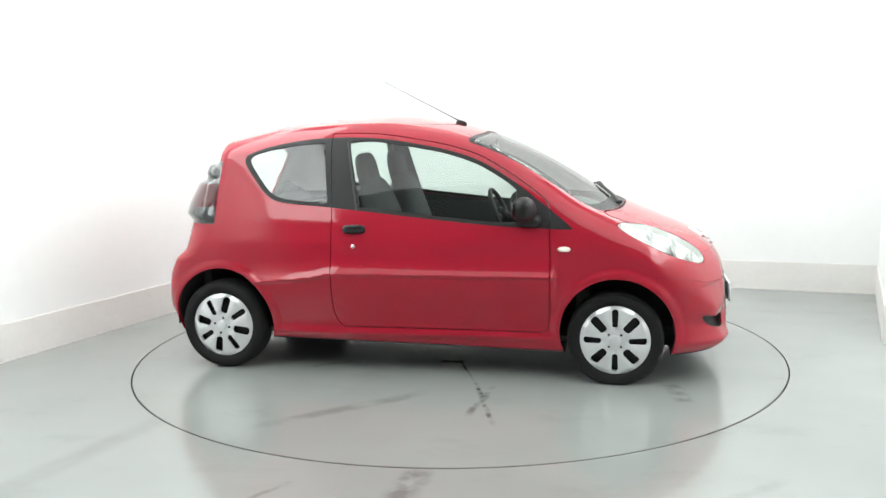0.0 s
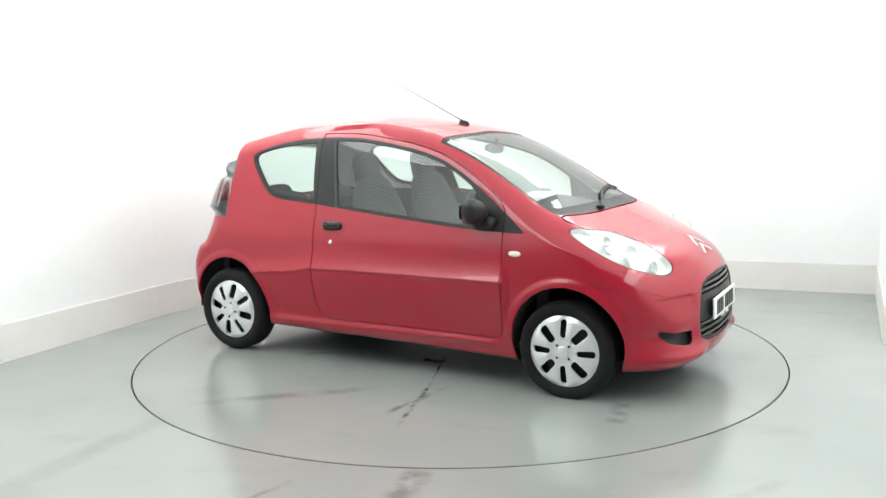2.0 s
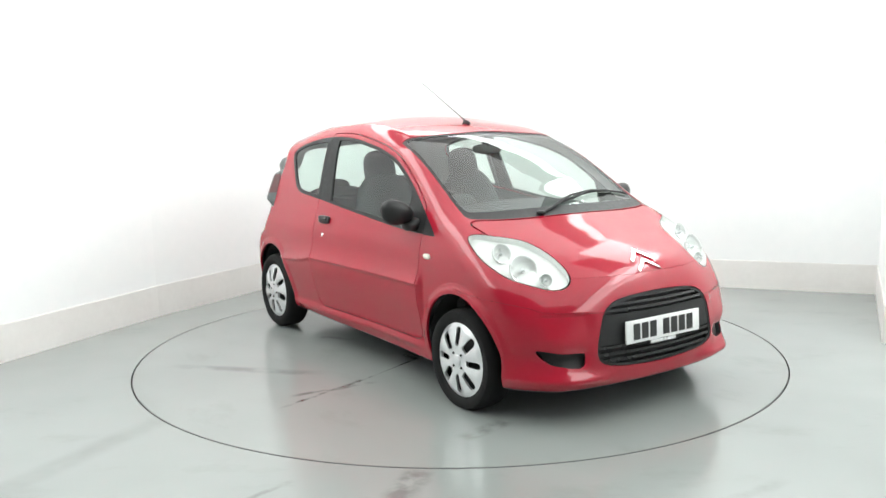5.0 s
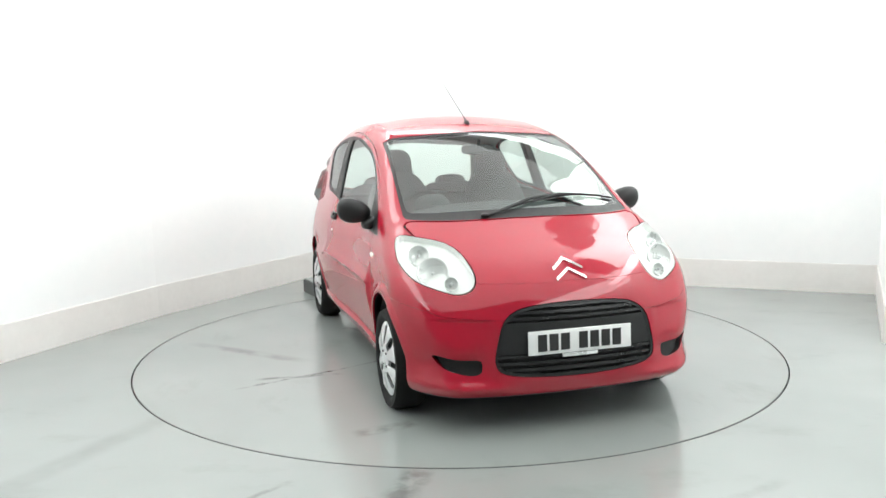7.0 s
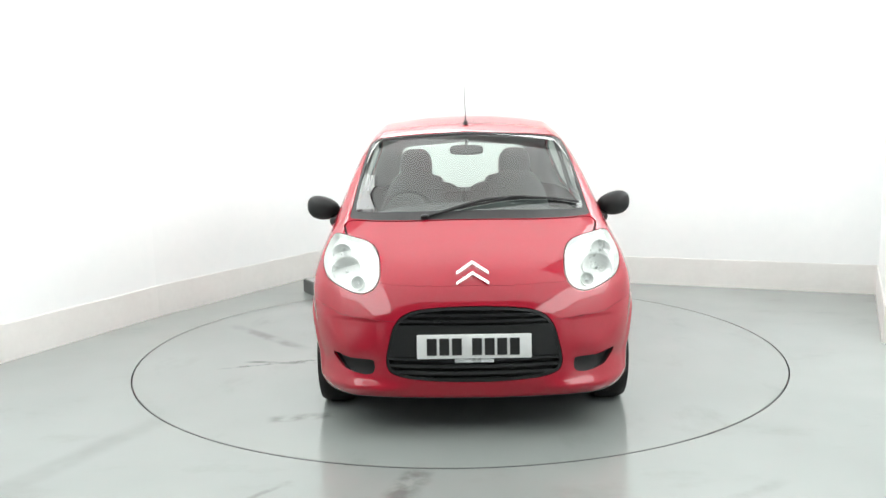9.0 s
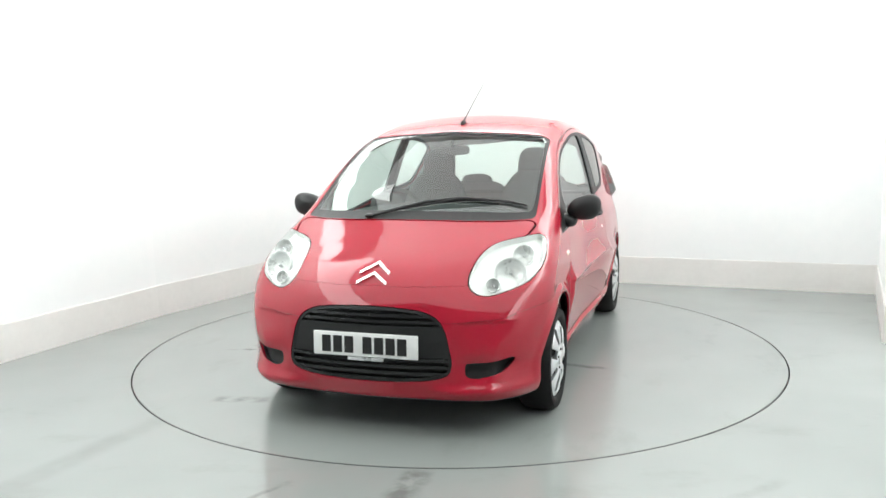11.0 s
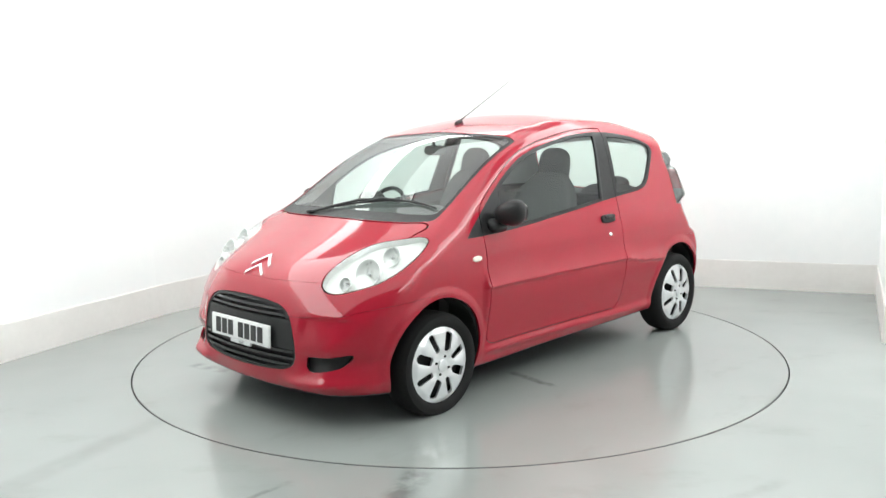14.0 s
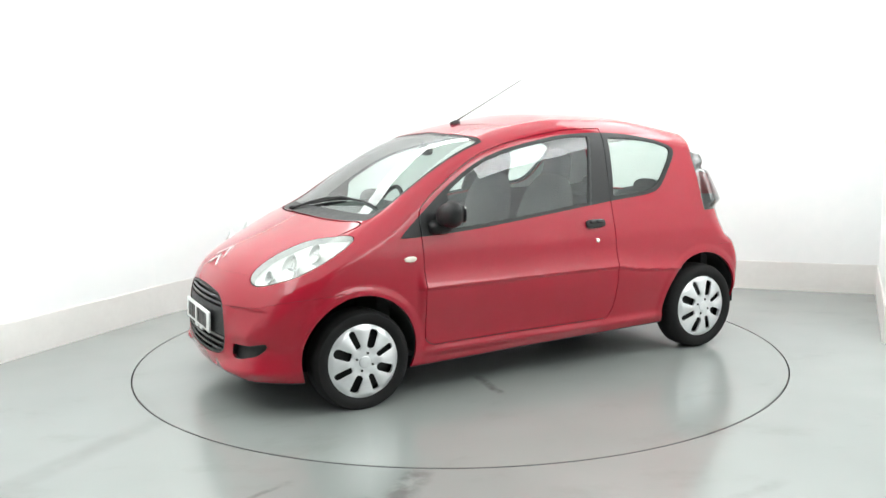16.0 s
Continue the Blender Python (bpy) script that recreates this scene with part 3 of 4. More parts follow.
HEADLAMP = loop_curve([(1.178, 0.304), (1.25, 0.388), (1.345, 0.455), (1.465, 0.447), (1.592, 0.388), (1.648, 0.318), (1.645, 0.238), (1.59, 0.182), (1.48, 0.144),
                       (1.32, 0.192)])
GRILLE = loop_curve([(-0.22, 0.606), (0.0, 0.617), (0.22, 0.606), (0.315, 0.580), (0.367, 0.53), (0.395, 0.44), (0.408, 0.352), (0.375, 0.302), (0.25, 0.277),
                     (0.0, 0.268), (-0.25, 0.277), (-0.38, 0.4)])
FOG = loop_curve([(0.672, 0.380), (0.63, 0.322), (0.575, 0.302), (0.505, 0.292), (0.468, 0.308), (0.466, 0.352), (0.482, 0.362), (0.58, 0.366)])
REAR_GLASS = loop_curve([(-0.3, 1.30), (0.3, 1.30), (0.47, 1.28), (0.50, 1.22), (0.54, 1.02), (0.50, 0.97), (0.3, 0.955), (-0.3, 0.955)])
TAILGATE = loop_curve([(-0.3, 1.345), (0.3, 1.345), (0.47, 1.33), (0.535, 1.22), (0.585, 0.95), (0.585, 0.78), (0.56, 0.72), (0.3, 0.70), (-0.3, 0.70)])
FRONT_SEAM = curve1([(1.2, 0.62), (1.48, 0.602), (1.6, 0.58), (1.66, 0.558), (1.78, 0.546), (1.9, 0.545)])
HUB_X, HUB_Z = (1.171, -1.171), (0.253, 0.268)
ARCHES = ((1.180, 0.285, 0.314), (-1.165, 0.295, 0.324))

car = new("car")
tagged(car, "small red three-door hatchback car parked on the turntable", "car")


def build_shell():
    whole = skin()
    whole = split(whole, whole[0][:, 1])[1]
    for ax, az, ar in ARCHES:
        V = whole[0]
        s = np.maximum(np.hypot(V[:, 0] - ax, V[:, 2] - az) - ar, 0.5 - V[:, 1])
        whole = split(whole, s)[1]
    lining = whole

    def cutter(mesh, curve, axes, where, grow=0.0, gap=0.0):
        """Cuts the outline out of a mesh: the piece inside, and the rest past a gap."""
        V = mesh[0]
        s = inside_of(curve, *axes(V)) - grow
        s = np.where(where(V), s, np.maximum(s, 0.05))
        if not gap:
            return split(mesh, s)
        piece = split(mesh, s + gap)[0]
        return piece, split(mesh, s - gap)[1]
    xz = lambda V: (V[:, 0], V[:, 2])
    xy = lambda V: (V[:, 0], V[:, 1])
    yz = lambda V: (V[:, 1], V[:, 2])
    lampplane = lambda V: (V[:, 0], V[:, 2] - 0.8 * V[:, 1])
    upper = lambda V: V[:, 2] > 0.70
    flank = lambda V: V[:, 1] > 0.4
    front = lambda V: V[:, 0] > 1.4
    lampside = lambda V: (V[:, 0] > 1.05) & (V[:, 2] > 0.6)
    back = lambda V: V[:, 0] < -1.0

    # dark lining under the skin, open at the glass; paints shade behind panel gaps
    for curve, axes, where in ((WINDOW_LINE, xz, flank), (SCREEN_GLASS, xy, upper), (REAR_GLASS, yz, back), (HEADLAMP, lampplane, lampside), (GRILLE, yz, front), (FOG, yz, front)):
        lining = cutter(lining, curve, axes, where)[1]
    low, high = split(lining, lining[0][:, 2] - 0.98)
    panel("lining_and_gap_shade", both(sunk(low, 0.020)), LINING, car, "dark inner lining that stands for shade in panel gaps", 0)
    panel("headliner", both(sunk(high, 0.020)), HEADLINER, car, "pale grey roof lining", 0)

    under, whole = split(whole, whole[0][:, 2] - UNDER(whole[0][:, 0]) - 0.012)
    panel("underbody", both(under), LINING, car, "dark underbody", 0)

    # windows on the flank
    dlo, whole = cutter(whole, WINDOW_LINE, xz, flank)
    quarter, dlo = cutter(dlo, QUARTER_GLASS, xz, flank)
    pane, dlo = cutter(dlo, DOOR_GLASS, xz, flank)
    pair("quarter_window", sunk(quarter, 0.004), GLASS, car, "clear fixed rear side window", 0)
    trim_door, trim_body = cutter(dlo, DOOR, xz, flank, gap=0.002)
    rear_trim, sail = split(trim_body, trim_body[0][:, 0] - 0.5)
    pair("quarter_surround", rear_trim, TRIM, car, "black pillar and window surround")
    pair("sail_panel", sail, TRIM, car, "black corner trim")

    # windscreen
    ws, whole = cutter(whole, SCREEN, xy, upper)
    wglass, wtrim = cutter(ws, SCREEN_GLASS, xy, upper)
    panel("windscreen", both(sunk(wglass, 0.004)), SCREENGLASS, car, "clear laminated windscreen", 0)
    panel("windscreen_surround", both(sunk(wtrim, 0.003)), TRIM, car, "black windscreen border and cowl")

    # headlamps
    lamp, whole = cutter(whole, HEADLAMP, lampplane, lampside, gap=0.003)
    for side, m in ((1, lamp), (-1, mirrored(lamp))):
        build_headlamp(m, side)

    # grille and fog lamp blanks
    grille, whole = cutter(whole, GRILLE, yz, front, gap=0.001)
    build_grille(grille)
    fog, whole = cutter(whole, FOG, yz, front)
    for m in (fog, mirrored(fog)):
        f = panel("fog_recess", sunk(m, 0.028), TRIM, car, "black fog lamp blank", -0.028)

    # bonnet
    hood, whole = cutter(whole, BONNET, xy, upper, gap=0.0055)
    panel("bonnet", both(hood), RED, car, "red bonnet")

    # doors, with their glass and frame
    door, whole = cutter(whole, DOOR, xz, flank, gap=0.0025)
    for side in (1, -1):
        pick = (lambda m: m) if side == 1 else mirrored
        d = panel("door", pick(door), RED, car, "red front door")
        panel("door_window", pick(sunk(pane, 0.006)), GLASS, d, "clear door window", 0)
        panel("door_window_frame", pick(trim_door), TRIM, d, "black window frame")
        V = trim_door[0]
        strip = np.maximum(np.abs(V[:, 0] + 0.385 - 0.195 * (1.36 - V[:, 2])) - 0.007, V[:, 2] - 1.36)
        panel("window_seal", pick(sunk(split(trim_door, strip)[0], -0.0025)), DASH, d, "grey rubber seal", 0.004)
        build_door_parts(d, side)

    # tail lamps, tailgate, bumpers
    V = whole[0]
    s = np.maximum(np.maximum(V[:, 0] + 1.207 - 0.05 * (V[:, 2] - 0.9), np.abs(V[:, 2] - 1.068) - 0.186), 0.575 - V[:, 1])
    tail, whole = split(whole, s)
    V, N, F = tail
    edge = np.minimum(np.minimum(-(V[:, 0] + 1.207 - 0.05 * (V[:, 2] - 0.9)), 0.186 - np.abs(V[:, 2] - 1.068)), V[:, 1] - 0.575)
    lump = 0.048 * blend(edge, 0.0, 0.05) * (1 - 0.55 * np.exp(-((V[:, 2] - 1.135) / 0.022) ** 2))
    V = V + N * lump[:, None]
    normal = np.zeros_like(V)
    for q in range(3):
        np.add.at(normal, F[:, q], np.cross(V[F[:, 1]] - V[F[:, 0]], V[F[:, 2]] - V[F[:, 0]]))
    tail = V, normal / (np.linalg.norm(normal, axis=1)[:, None] + 1e-12), F
    for m in (tail, mirrored(tail)):
        z = m[0][:, 2]
        a, rest = split(m, z - 0.985)
        b, c = split(rest, rest[0][:, 2] - 1.12)
        t = panel("tail_lamp", a, TAILCLEAR, car, "smoked clear and red tail lamp")
        panel("red_lens", b, TAILRED, t, "dark red lens")
        panel("clear_lens", c, TAILCLEAR, t, "smoked clear lens")
    rglass, whole = cutter(whole, REAR_GLASS, yz, back)
    panel("rear_window", both(sunk(rglass, 0.004)), GLASS, car, "clear rear window", 0)
    gate, whole = cutter(whole, TAILGATE, yz, back, gap=0.0025)
    panel("tailgate", both(gate), RED, car, "red tailgate")
    V = whole[0]
    s = np.where(V[:, 0] > 1.2, V[:, 2] - FRONT_SEAM(V[:, 0]), 0.3)
    bumper = split(whole, s + 0.0008)[0]
    whole = split(whole, s - 0.0008)[1]
    panel("front_bumper", both(bumper), RED, car, "red front bumper")
    V = whole[0]
    s = np.where(V[:, 0] < -1.3, V[:, 2] - 0.66, 0.3)
    bumper = split(whole, s + 0.0008)[0]
    whole = split(whole, s - 0.0008)[1]
    panel("rear_bumper", both(bumper), RED, car, "red rear bumper")
    V = whole[0]
    s = np.where(V[:, 0] > 0.5, 0.811 - V[:, 0] + np.where(V[:, 2] > 0.9, 0.9 * (V[:, 2] - 0.9), 0), 0.3)
    wing = split(whole, s)[0]
    whole = split(whole, s)[1]
    pair("front_wing", wing, RED, car, "red front wing")
    panel("body_shell", both(whole), RED, car, "red roof, sills and rear quarters")


def surface_point(x=None, y=None, z=None, lo=0.0, hi=1.0):
    """The point of the skin with two coordinates given; the third lies between lo (inside) and hi (outside)."""
    for _ in range(40):
        m = (lo + hi) / 2
        p = [m if q is None else q for q in (x, y, z)]
        if body(*[np.array([q]) for q in p])[0] < 0:
            lo = m
        else:
            hi = m
    p = np.array([p])
    n = gradient(p)[0][0]
    return Vector(p[0]), Vector(n).normalized()


def frame_at(p, n, up=Vector((0, 0, 1))):
    """A pose at p whose y axis is the normal and whose z axis points up the surface."""
    z = (up - n * up.dot(n)).normalized()
    x = n.cross(z).normalized()
    m = Matrix((x, n, z)).transposed().to_4x4()
    m.translation = p
    return m


def build_headlamp(mesh, side):
    lamp = new("headlamp")
    lamp.parent = car
    tagged(lamp, "clear rounded headlamp with bright reflectors")
    panel("lens", mesh, LENS, lamp, "clear plastic lens", 0)
    V, N, F = mesh
    panel("housing", (V - N * 0.034, N, F), LAMPBACK, lamp, "pale silver housing", -0.034)
    for (x, z, r, name) in ((1.50, 0.745, 0.070, "main_reflector"), (1.375, 0.815, 0.048, "dip_reflector"), (1.588, 0.70, 0.030, "indicator")):
        p, n = surface_point(x=x, z=z, lo=0.2, hi=1.0)
        p.y, n.y = p.y * side, n.y * side
        n = (n + Vector((1.2, 0, 0))).normalized()
        m = frame_at(p - n * 0.036, n)
        prof = [(r * math.sin(a), 0.03 - 0.03 * math.cos(a) * 1.0) for a in np.linspace(0.02, 1.5, 8)] + [(r * 1.10, 0.03), (r * 1.12, 0.018)]
        ref = part(name, moved(lathe_bm(prof, 24), m), REFLECTOR, lamp, "pale satin round reflector")
        part("bulb", moved(pillow_bm((0.016, 0.034, 0.016), 2.2, 10, 8), m @ pose(0, 0.016, 0)), SILVER, lamp)


def build_grille(piece):
    grille = new("grille")
    grille.parent = car
    tagged(grille, "wide black front grille with horizontal slats")
    full = both(piece)
    panel("backing", sunk(full, 0.034), LINING, grille, "dark backing", -0.033)
    z = full[0][:, 2]

    def band(lo, hi):
        m = split(full, lo - full[0][:, 2])[0]
        return split(m, m[0][:, 2] - hi)[0]
    panel("plate_panel", sunk(band(0.388, 0.531), 0.006), TRIM, grille, "matt black panel", 0.02)
    for lo, hi in ((0.543, 0.556), (0.570, 0.583), (0.598, 0.620), (0.266, 0.287), (0.304, 0.318), (0.336, 0.350), (0.368, 0.382)):
        panel("slat", sunk(band(lo, hi), 0.006), GLOSSBLACK, grille, "", 0.02)
    ring = split(full, inside_of(GRILLE, np.abs(full[0][:, 1]), full[0][:, 2]) + 0.014)[1]
    panel("surround", sunk(ring, 0.004), TRIM, grille, "", 0.02)


def build_door_parts(door, side):
    p, n = surface_point(x=-0.315, z=0.858, lo=0.3, hi=1.0)
    p.y, n.y = p.y * side, n.y * side
    m = frame_at(p, n)
    h = part("door_handle", moved(pillow_bm((0.135, 0.03, 0.052), 3.5), m @ pose(0, 0.006, 0)), TRIM, door, "black flap door handle")
    part("handle_flap", moved(pillow_bm((0.10, 0.018, 0.022), 4), m @ pose(0, 0.022, 0.010)), GLOSSBLACK, door)
    p, n = surface_point(x=-0.318, z=0.762, lo=0.3, hi=1.0)
    p.y, n.y = p.y * side, n.y * side
    part("door_lock", moved(lathe_bm([(0.0, 0.006), (0.009, 0.006), (0.012, 0.004), (0.013, 0.0)], 16), frame_at(p, n)), CHROME, door, "small chrome lock")
    # mirror on its foot
    s = side
    mir = part("wing_mirror", moved(pillow_bm((0.135, 0.190, 0.136), 2.25, 28, 16, lambda q: Vector((q.x * (1 - 0.25 * q.y * s / 0.09), q.y, q.z * (1 + 0.16 * q.y * s / 0.09) + 0.012 * q.y * s / 0.09))),
                                    pose(0.678, 0.842 * s, 0.980, 0, 0, -8 * s)), TRIM, door, "black plastic wing mirror")
    part("mirror_foot", moved(pillow_bm((0.13, 0.10, 0.062), 3), pose(0.70, 0.755 * s, 0.912, -18 * s, 0, 0)), TRIM, door)
    part("mirror_glass", moved(pillow_bm((0.006, 0.135, 0.092), 3.2), pose(0.6145, 0.845 * s, 0.982, 0, 0, -8 * s)), CHROME, door, "mirror glass")


def build_wheel(x, z, side, spin):
    r = 0.265 if x > 0 else 0.271
    wheel = new("wheel")
    wheel.parent = car
    tagged(wheel, "black tyre with a silver eight-spoke wheel cover")
    wheel.matrix_basis = pose(x, (0.706 if x > 0 else 0.722) * side, z, 0, spin, 0 if side == 1 else 180)
    prof = [(0.178, -0.085), (0.20, -0.085), (0.235, -0.087), (r - 0.014, -0.076), (r - 0.003, -0.058), (r, -0.03), (r, 0.03), (r - 0.003, 0.055), (r - 0.012, 0.073),
            (0.248, 0.084), (0.228, 0.087), (0.211, 0.083), (0.198, 0.074), (0.182, 0.06)]
    part("tyre", lathe_bm(prof, 72, True), RUBBER, wheel, "black rubber tyre")
    part("rim", lathe_bm([(0.186, -0.08), (0.176, -0.06), (0.172, 0.03), (0.10, 0.036), (0.05, 0.046), (0.0, 0.046)], 48), TRIM, wheel, "dark steel rim")
    # the cover: a dished disc with eight slots
    nr, na = 36, 160
    rr = np.linspace(0.001, 0.204, nr)
    aa = np.arange(na) * 2 * np.pi / na
    R, A = np.meshgrid(rr, aa, indexing="ij")
    H = 0.078 + 0.012 * np.cos(np.clip(R / 0.204, 0, 1) * 2.6) - 0.010 * blend(R, 0.196, 0.205) + 0.013 * np.abs(np.cos(4 * A)) * blend(R, 0.05, 0.1) * (1 - blend(R, 0.165, 0.196))
    V = np.stack([R * np.cos(A), H, R * np.sin(A)], -1).reshape(-1, 3)
    idx = np.arange(nr * na).reshape(nr, na)
    a, b, c, d = idx[:-1], idx[1:], np.roll(idx, -1, 1)[1:], np.roll(idx, -1, 1)[:-1]
    F = np.concatenate([np.stack([a, c, b], -1).reshape(-1, 3), np.stack([a, d, c], -1).reshape(-1, 3)])
    e1, e2, e3 = V[F[:, 0]], V[F[:, 1]], V[F[:, 2]]
    fn = np.cross(e2 - e1, e3 - e1)
    N = np.zeros_like(V)
    for q in range(3):
        np.add.at(N, F[:, q], fn)
    N /= np.linalg.norm(N, axis=1)[:, None] + 1e-12
    mesh = (V, N, F)
    rad, ang = np.hypot(V[:, 0], V[:, 2]), np.arctan2(V[:, 2], V[:, 0])
    step = 2 * np.pi / 8
    off = (ang - step / 2) - step * np.round((ang - step / 2) / step)
    u, w = rad * np.cos(off), rad * np.sin(off)
    wide = np.round((ang - step / 2) / step).astype(int) % 2 == 0
    half = np.where(wide, 0.0215, 0.0145) + 0.003 * np.clip((u - 0.085) / 0.075, -0.5, 1)
    slot = np.hypot(np.maximum(np.abs(u - 0.124) - 0.049 + half * 0.72, 0), np.maximum(np.abs(w) - half * 0.28, 0)) - half * 0.72
    mesh = split(mesh, slot)[1]
    cover = panel("wheel_cover", mesh, COVER, wheel, "silver plastic cover with eight slots", 0.014)
    part("cap", moved(lathe_bm([(0.0, 0.006), (0.026, 0.006), (0.031, 0.003), (0.032, -0.004)], 24), pose(0, 0.090, 0)), COVER, wheel)
    for k in range(4):
        q = step * 2 * k + step / 2
        part("wheel_bolt", moved(lathe_bm([(0.0, 0.004), (0.006, 0.004), (0.007, -0.004)], 10), pose(0.047 * math.cos(q), 0.089, 0.047 * math.sin(q))), TRIM, wheel)


def build_wheels():
    for (ax, az, ar), x, z in zip(ARCHES, HUB_X, HUB_Z):
        for side in (1, -1):
            build_wheel(x, z, side, 0.0 if side == 1 else (-22.5 if x > 0 else 10.0))
            n = 24
            bm = bmesh.new()
            rings = []
            for y in (0.38, 0.755):
                rings.append([bm.verts.new((ax + (ar + 0.004) * math.cos(a), (y - 0.0) * side, az + (ar + 0.004) * math.sin(a))) for a in np.linspace(-0.12, math.pi + 0.12, n)])
            for k in range(n - 1):
                bm.faces.new((rings[0][k], rings[0][k + 1], rings[1][k + 1], rings[1][k]))
            bm.faces.new(rings[0])
            part("wheel_housing", bm, LINING, car, "dark wheel arch liner")


def build_front_bits():
    # number plate with bars for its characters
    plate = part("number_plate", moved(box_bm((-0.262, -0.006, -0.056), (0.262, 0.006, 0.056), 0.004), frame_at(Vector((1.822, 0, 0.438)), Vector((1, 0, 0.045)).normalized())), WHITE, car,
                 "white front number plate with dark bars")
    x0 = -0.208
    for k, w in enumerate((0.045, 0.045, 0.045, 0.045, 0, 0.045, 0.045, 0.045)):
        if w:
            part("bar", moved(box_bm((x0, -0.001, -0.0395), (x0 + w, 0.002, 0.0395), 0.001, 1), frame_at(Vector((1.829, 0, 0.438)), Vector((1, 0, 0.045)).normalized())), INK, plate, "", False)
        x0 += (w or 0.022) + 0.0125
    part("plate_bracket", moved(box_bm((-0.09, -0.01, -0.076), (0.09, 0.002, -0.058), 0.003), frame_at(Vector((1.822, 0, 0.438)), Vector((1, 0, 0.045)).normalized())), SILVER, car, "grey strip under the plate")
    # two chrome chevrons on the bonnet's nose
    for up in (0.0, 0.040):
        bm = bmesh.new()
        rows = []
        for t in np.linspace(-1, 1, 13):
            y = 0.076 * t
            zc = 0.748 + up - abs(t) * 0.040
            ring = []
            for dz in (-0.006, 0.006):
                p, n = surface_point(y=y, z=zc + dz, lo=1.2, hi=1.95)
                ring += [p - n * 0.001, p + n * 0.009]
            rows.append([bm.verts.new(ring[q]) for q in (0, 1, 3, 2)])
        for a, b in zip(rows, rows[1:]):
            for q in range(4):
                bm.faces.new((a[q], a[(q + 1) % 4], b[(q + 1) % 4], b[q]))
        bm.faces.new(rows[0])
        bm.faces.new(rows[-1][::-1])
        bmesh.ops.recalc_face_normals(bm, faces=bm.faces[:])
        part("badge_chevron", bm, CHROME, car, "chrome chevron badge", False)
    for side in (1, -1):
        p, n = surface_point(x=0.892, z=0.757, lo=0.3, hi=1.0)
        p.y, n.y = p.y * side, n.y * side
        part("side_repeater", moved(pillow_bm((0.072, 0.018, 0.030), 2.4), frame_at(p, n)), AMBERCLEAR, car, "small clear side indicator")
    # aerial
    p, n = surface_point(x=0.176, y=0.0, lo=1.0, hi=1.7)
    aerial = part("aerial", moved(pillow_bm((0.075, 0.030, 0.036), 2.2), pose(p.x - 0.005, 0, p.z + 0.006, 0, 12, 0)), TRIM, car, "thin black roof aerial")
    base, tip = p + Vector((0.0, 0, 0.012)), p + Vector((-0.52, 0, 0.285))
    part("mast", tube_bm([base, base.lerp(tip, 0.16), tip], [0.006, 0.0030, 0.0015], 6), TRIM, aerial)
    # one long wiper
    def glass_at(x, y, lift):
        q, m = surface_point(x=x, y=y, lo=0.8, hi=1.6)
        return q + m * lift
    wiper = part("wiper", tube_bm([glass_at(1.176, -0.24, 0.004), glass_at(1.129, -0.09, 0.012), glass_at(1.068, 0.06, 0.015), glass_at(1.034, 0.215, 0.018)], [0.007, 0.009, 0.008, 0.006], 8), TRIM, car, "long black windscreen wiper")
    part("blade", tube_bm([glass_at(1.118 - 0.13 * math.sin(math.pi * 0.5 * t), -0.06 + 0.65 * t, 0.006) for t in np.linspace(0, 1, 9)], 0.006, 6), TRIM, wiper)
    part("blade_bridge", tube_bm([glass_at(1.09, 0.06, 0.010), glass_at(1.034, 0.24, 0.022), glass_at(1.005, 0.42, 0.012)], [0.005, 0.008, 0.005], 6), TRIM, wiper)
    part("wiper_spindle", moved(pillow_bm((0.05, 0.045, 0.024), 2.5), Matrix.Translation(glass_at(1.172, -0.235, 0.006))), TRIM, wiper)


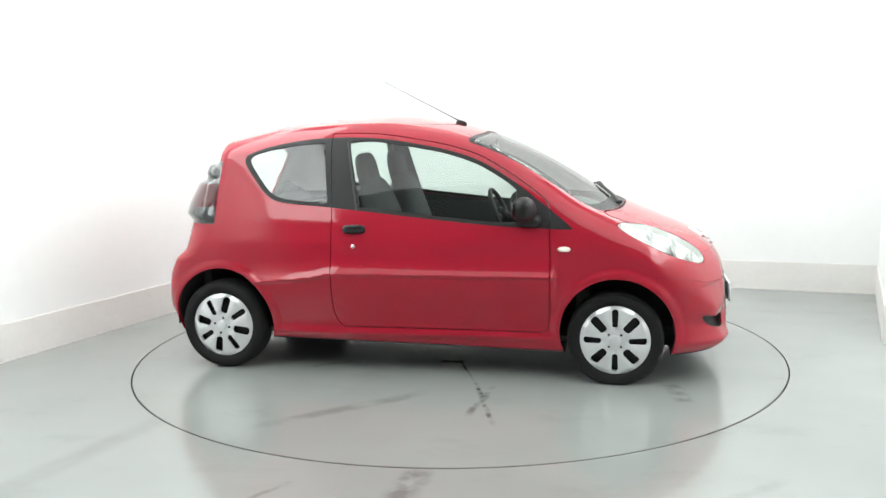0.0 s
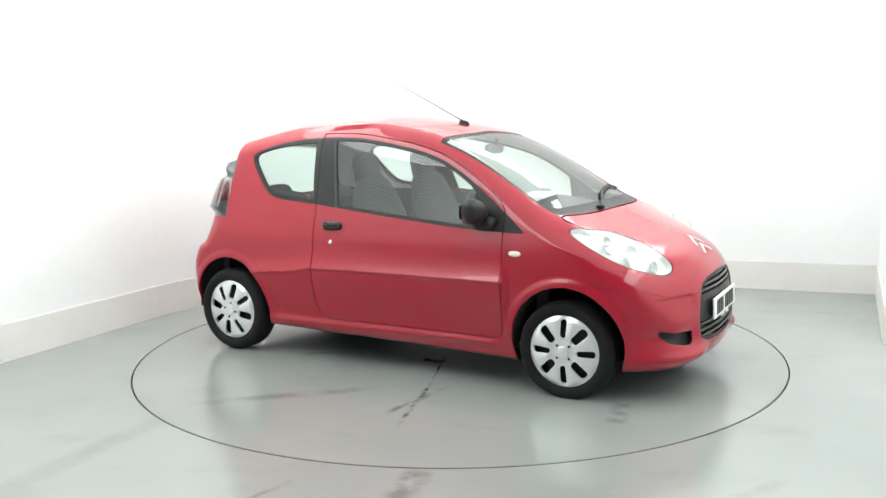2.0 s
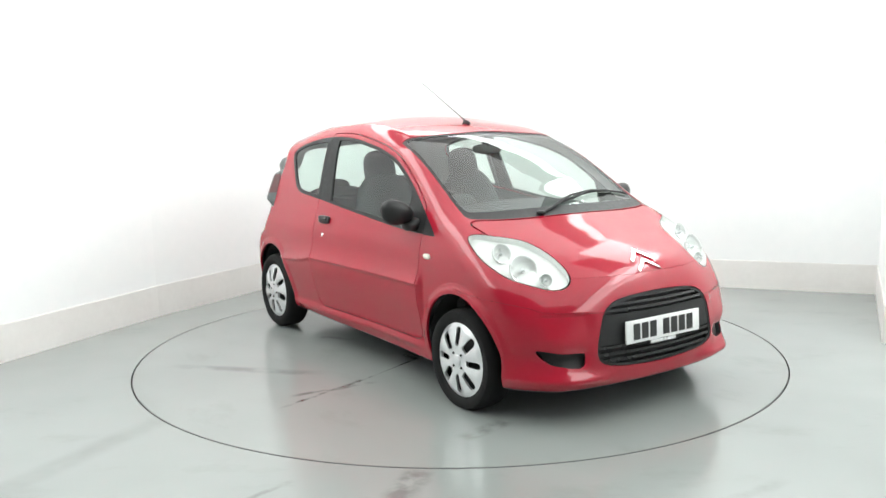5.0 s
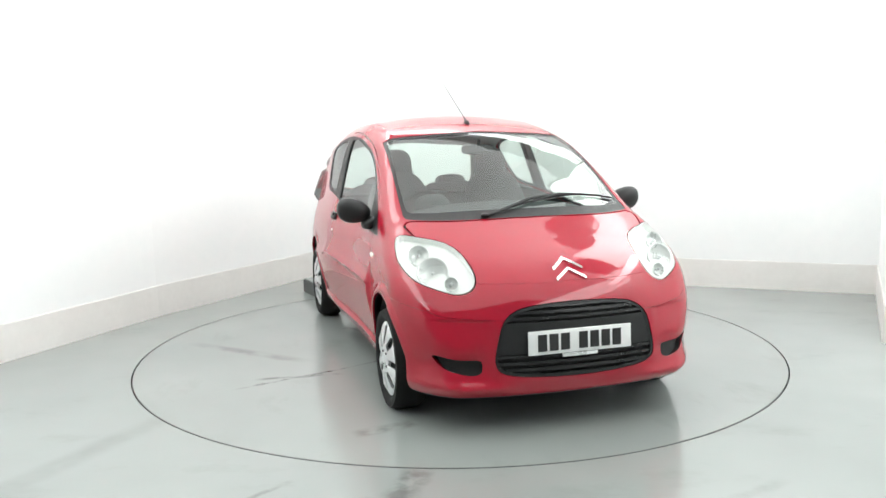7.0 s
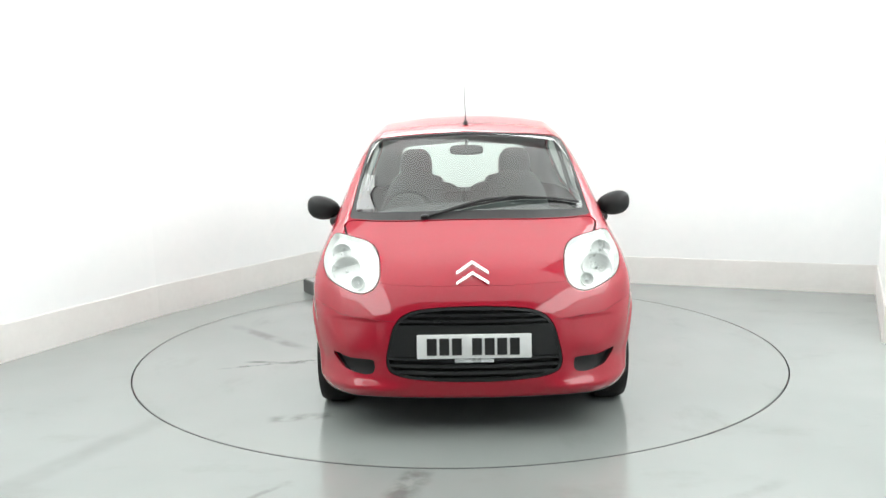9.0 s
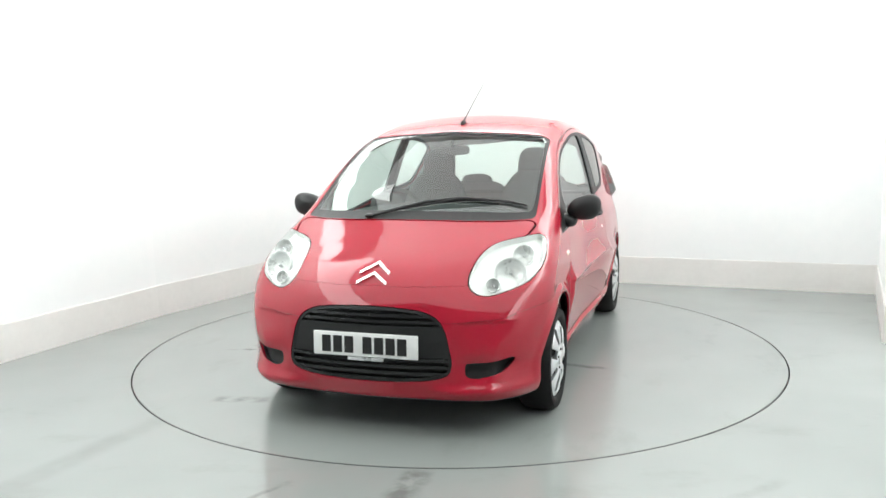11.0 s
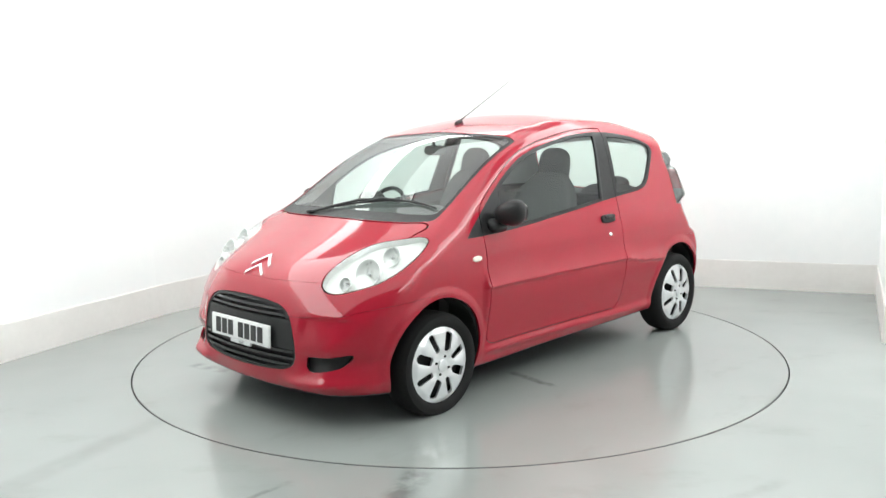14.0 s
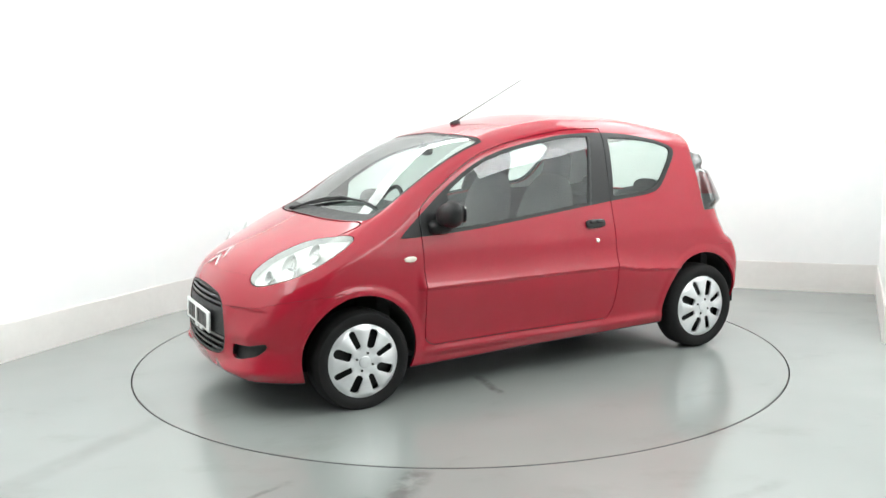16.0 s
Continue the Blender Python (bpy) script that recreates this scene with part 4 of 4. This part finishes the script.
def build_cabin():
    part("cabin_floor", box_bm((-1.35, -0.70, 0.215), (1.05, 0.70, 0.25), 0.01), LINING, car, "dark cabin floor")
    part("parcel_wall", box_bm((-1.36, -0.66, 0.25), (-1.30, 0.66, 0.93), 0.01), LINING, car, "dark boot wall")
    part("parcel_shelf", box_bm((-1.40, -0.60, 0.925), (-0.98, 0.60, 0.945), 0.008), FABRIC, car, "dark parcel shelf")
    dash = part("dashboard", moved(pillow_bm((0.52, 1.30, 0.30), 4.5, 32, 14, lambda q: Vector((q.x + 0.0, q.y, q.z - 0.16 * q.x - 0.05 * (q.y / 0.65) ** 2))), pose(0.845, 0, 0.83)), DASH, car, "dark grey dashboard")
    part("bulkhead", box_bm((0.95, -0.64, 0.25), (1.03, 0.64, 0.78), 0.01), LINING, dash)
    part("instrument_pod", moved(pillow_bm((0.13, 0.21, 0.15), 2.4), pose(0.60, -0.36, 0.975)), DASH, dash, "round instrument pod")
    # steering wheel on the car's right
    wm = pose(0.49, -0.36, 0.90, 0, 0, 0) @ pose(0, 0, 0, 0, 65 - 90, 0) @ pose(0, 0, 0, 0, 0, 90)
    ring = [(0.168 + 0.014 * math.cos(a), 0.014 * math.sin(a)) for a in np.linspace(0, 2 * math.pi, 10, endpoint=False)]
    sw = part("steering_wheel", moved(lathe_bm(ring, 40, True), wm), TRIM, car, "black three-spoke steering wheel")
    part("hub", moved(pillow_bm((0.13, 0.05, 0.11), 3), wm), TRIM, sw)
    for q in (0, 180, 270):
        part("spoke", moved(box_bm((0.05, -0.008, -0.016), (0.162, 0.008, 0.016), 0.005), wm @ pose(0, 0, 0, 0, -q, 0)), TRIM, sw)
    part("column", tube_bm([(0.50, -0.36, 0.895), (0.72, -0.36, 0.80)], 0.03, 10), TRIM, sw)
    for s in (1, -1):
        seat = new("front_seat")
        seat.parent = car
        tagged(seat, "dark grey fabric front seat with fixed headrest")
        y = 0.345 * s
        part("cushion", moved(pillow_bm((0.52, 0.48, 0.20), 3.5), pose(0.10, y, 0.43, 0, -10, 0)), FABRIC, seat)
        part("backrest", moved(pillow_bm((0.17, 0.49, 0.70), 3.2, 24, 18, lambda q: Vector((q.x, q.y * (1.0 - 0.22 * max(q.z, 0) / 0.35), q.z))), pose(-0.24, y, 0.80, 0, -17, 0)), FABRIC, seat)
        part("headrest", moved(pillow_bm((0.11, 0.225, 0.27), 3.0, 24, 14), pose(-0.36, y, 1.155, 0, -12, 0)), FABRIC, seat)
        rear = new("rear_seat")
        rear.parent = car
        tagged(rear, "dark grey fabric rear seat half")
        part("cushion", moved(pillow_bm((0.48, 0.56, 0.18), 4), pose(-0.78, 0.29 * s, 0.45, 0, -8, 0)), FABRIC, rear)
        part("backrest", moved(pillow_bm((0.14, 0.56, 0.56), 4), pose(-1.06, 0.29 * s, 0.74, 0, -20, 0)), FABRIC, rear)
        part("headrest", moved(pillow_bm((0.08, 0.25, 0.13), 2.8), pose(-1.155, 0.29 * s, 1.0, 0, -15, 0)), FABRIC, rear)
        part("door_card", box_bm((-0.42, 0.70 * s - 0.012, 0.33), (0.78, 0.70 * s + 0.012, 0.895), 0.01), LINING, car, "dark inner door card")
    mirror = part("rear_view_mirror", moved(pillow_bm((0.03, 0.21, 0.062), 3.2), pose(0.385, 0.0, 1.295, 0, 0, -6)), TRIM, car, "black rear-view mirror")
    part("stalk", tube_bm([(0.39, 0, 1.30), (0.405, 0, 1.355)], 0.009, 8), TRIM, mirror)


build_shell()
build_wheels()
build_front_bits()
build_cabin()


# ---- what moves: the disc turns at a steady rate and carries the car ----
def motions():
    disc, ride = [], []
    for k in range(17):
        turn = pose(0, 0, 0, 0, 0, -11.9 - 8.672 * k)
        disc.append((float(k), turn))
        ride.append((float(k), turn @ pose(-0.1367, 0.0733, 0.0)))
    walk(turntable, disc)
    walk(car, ride)


motions()
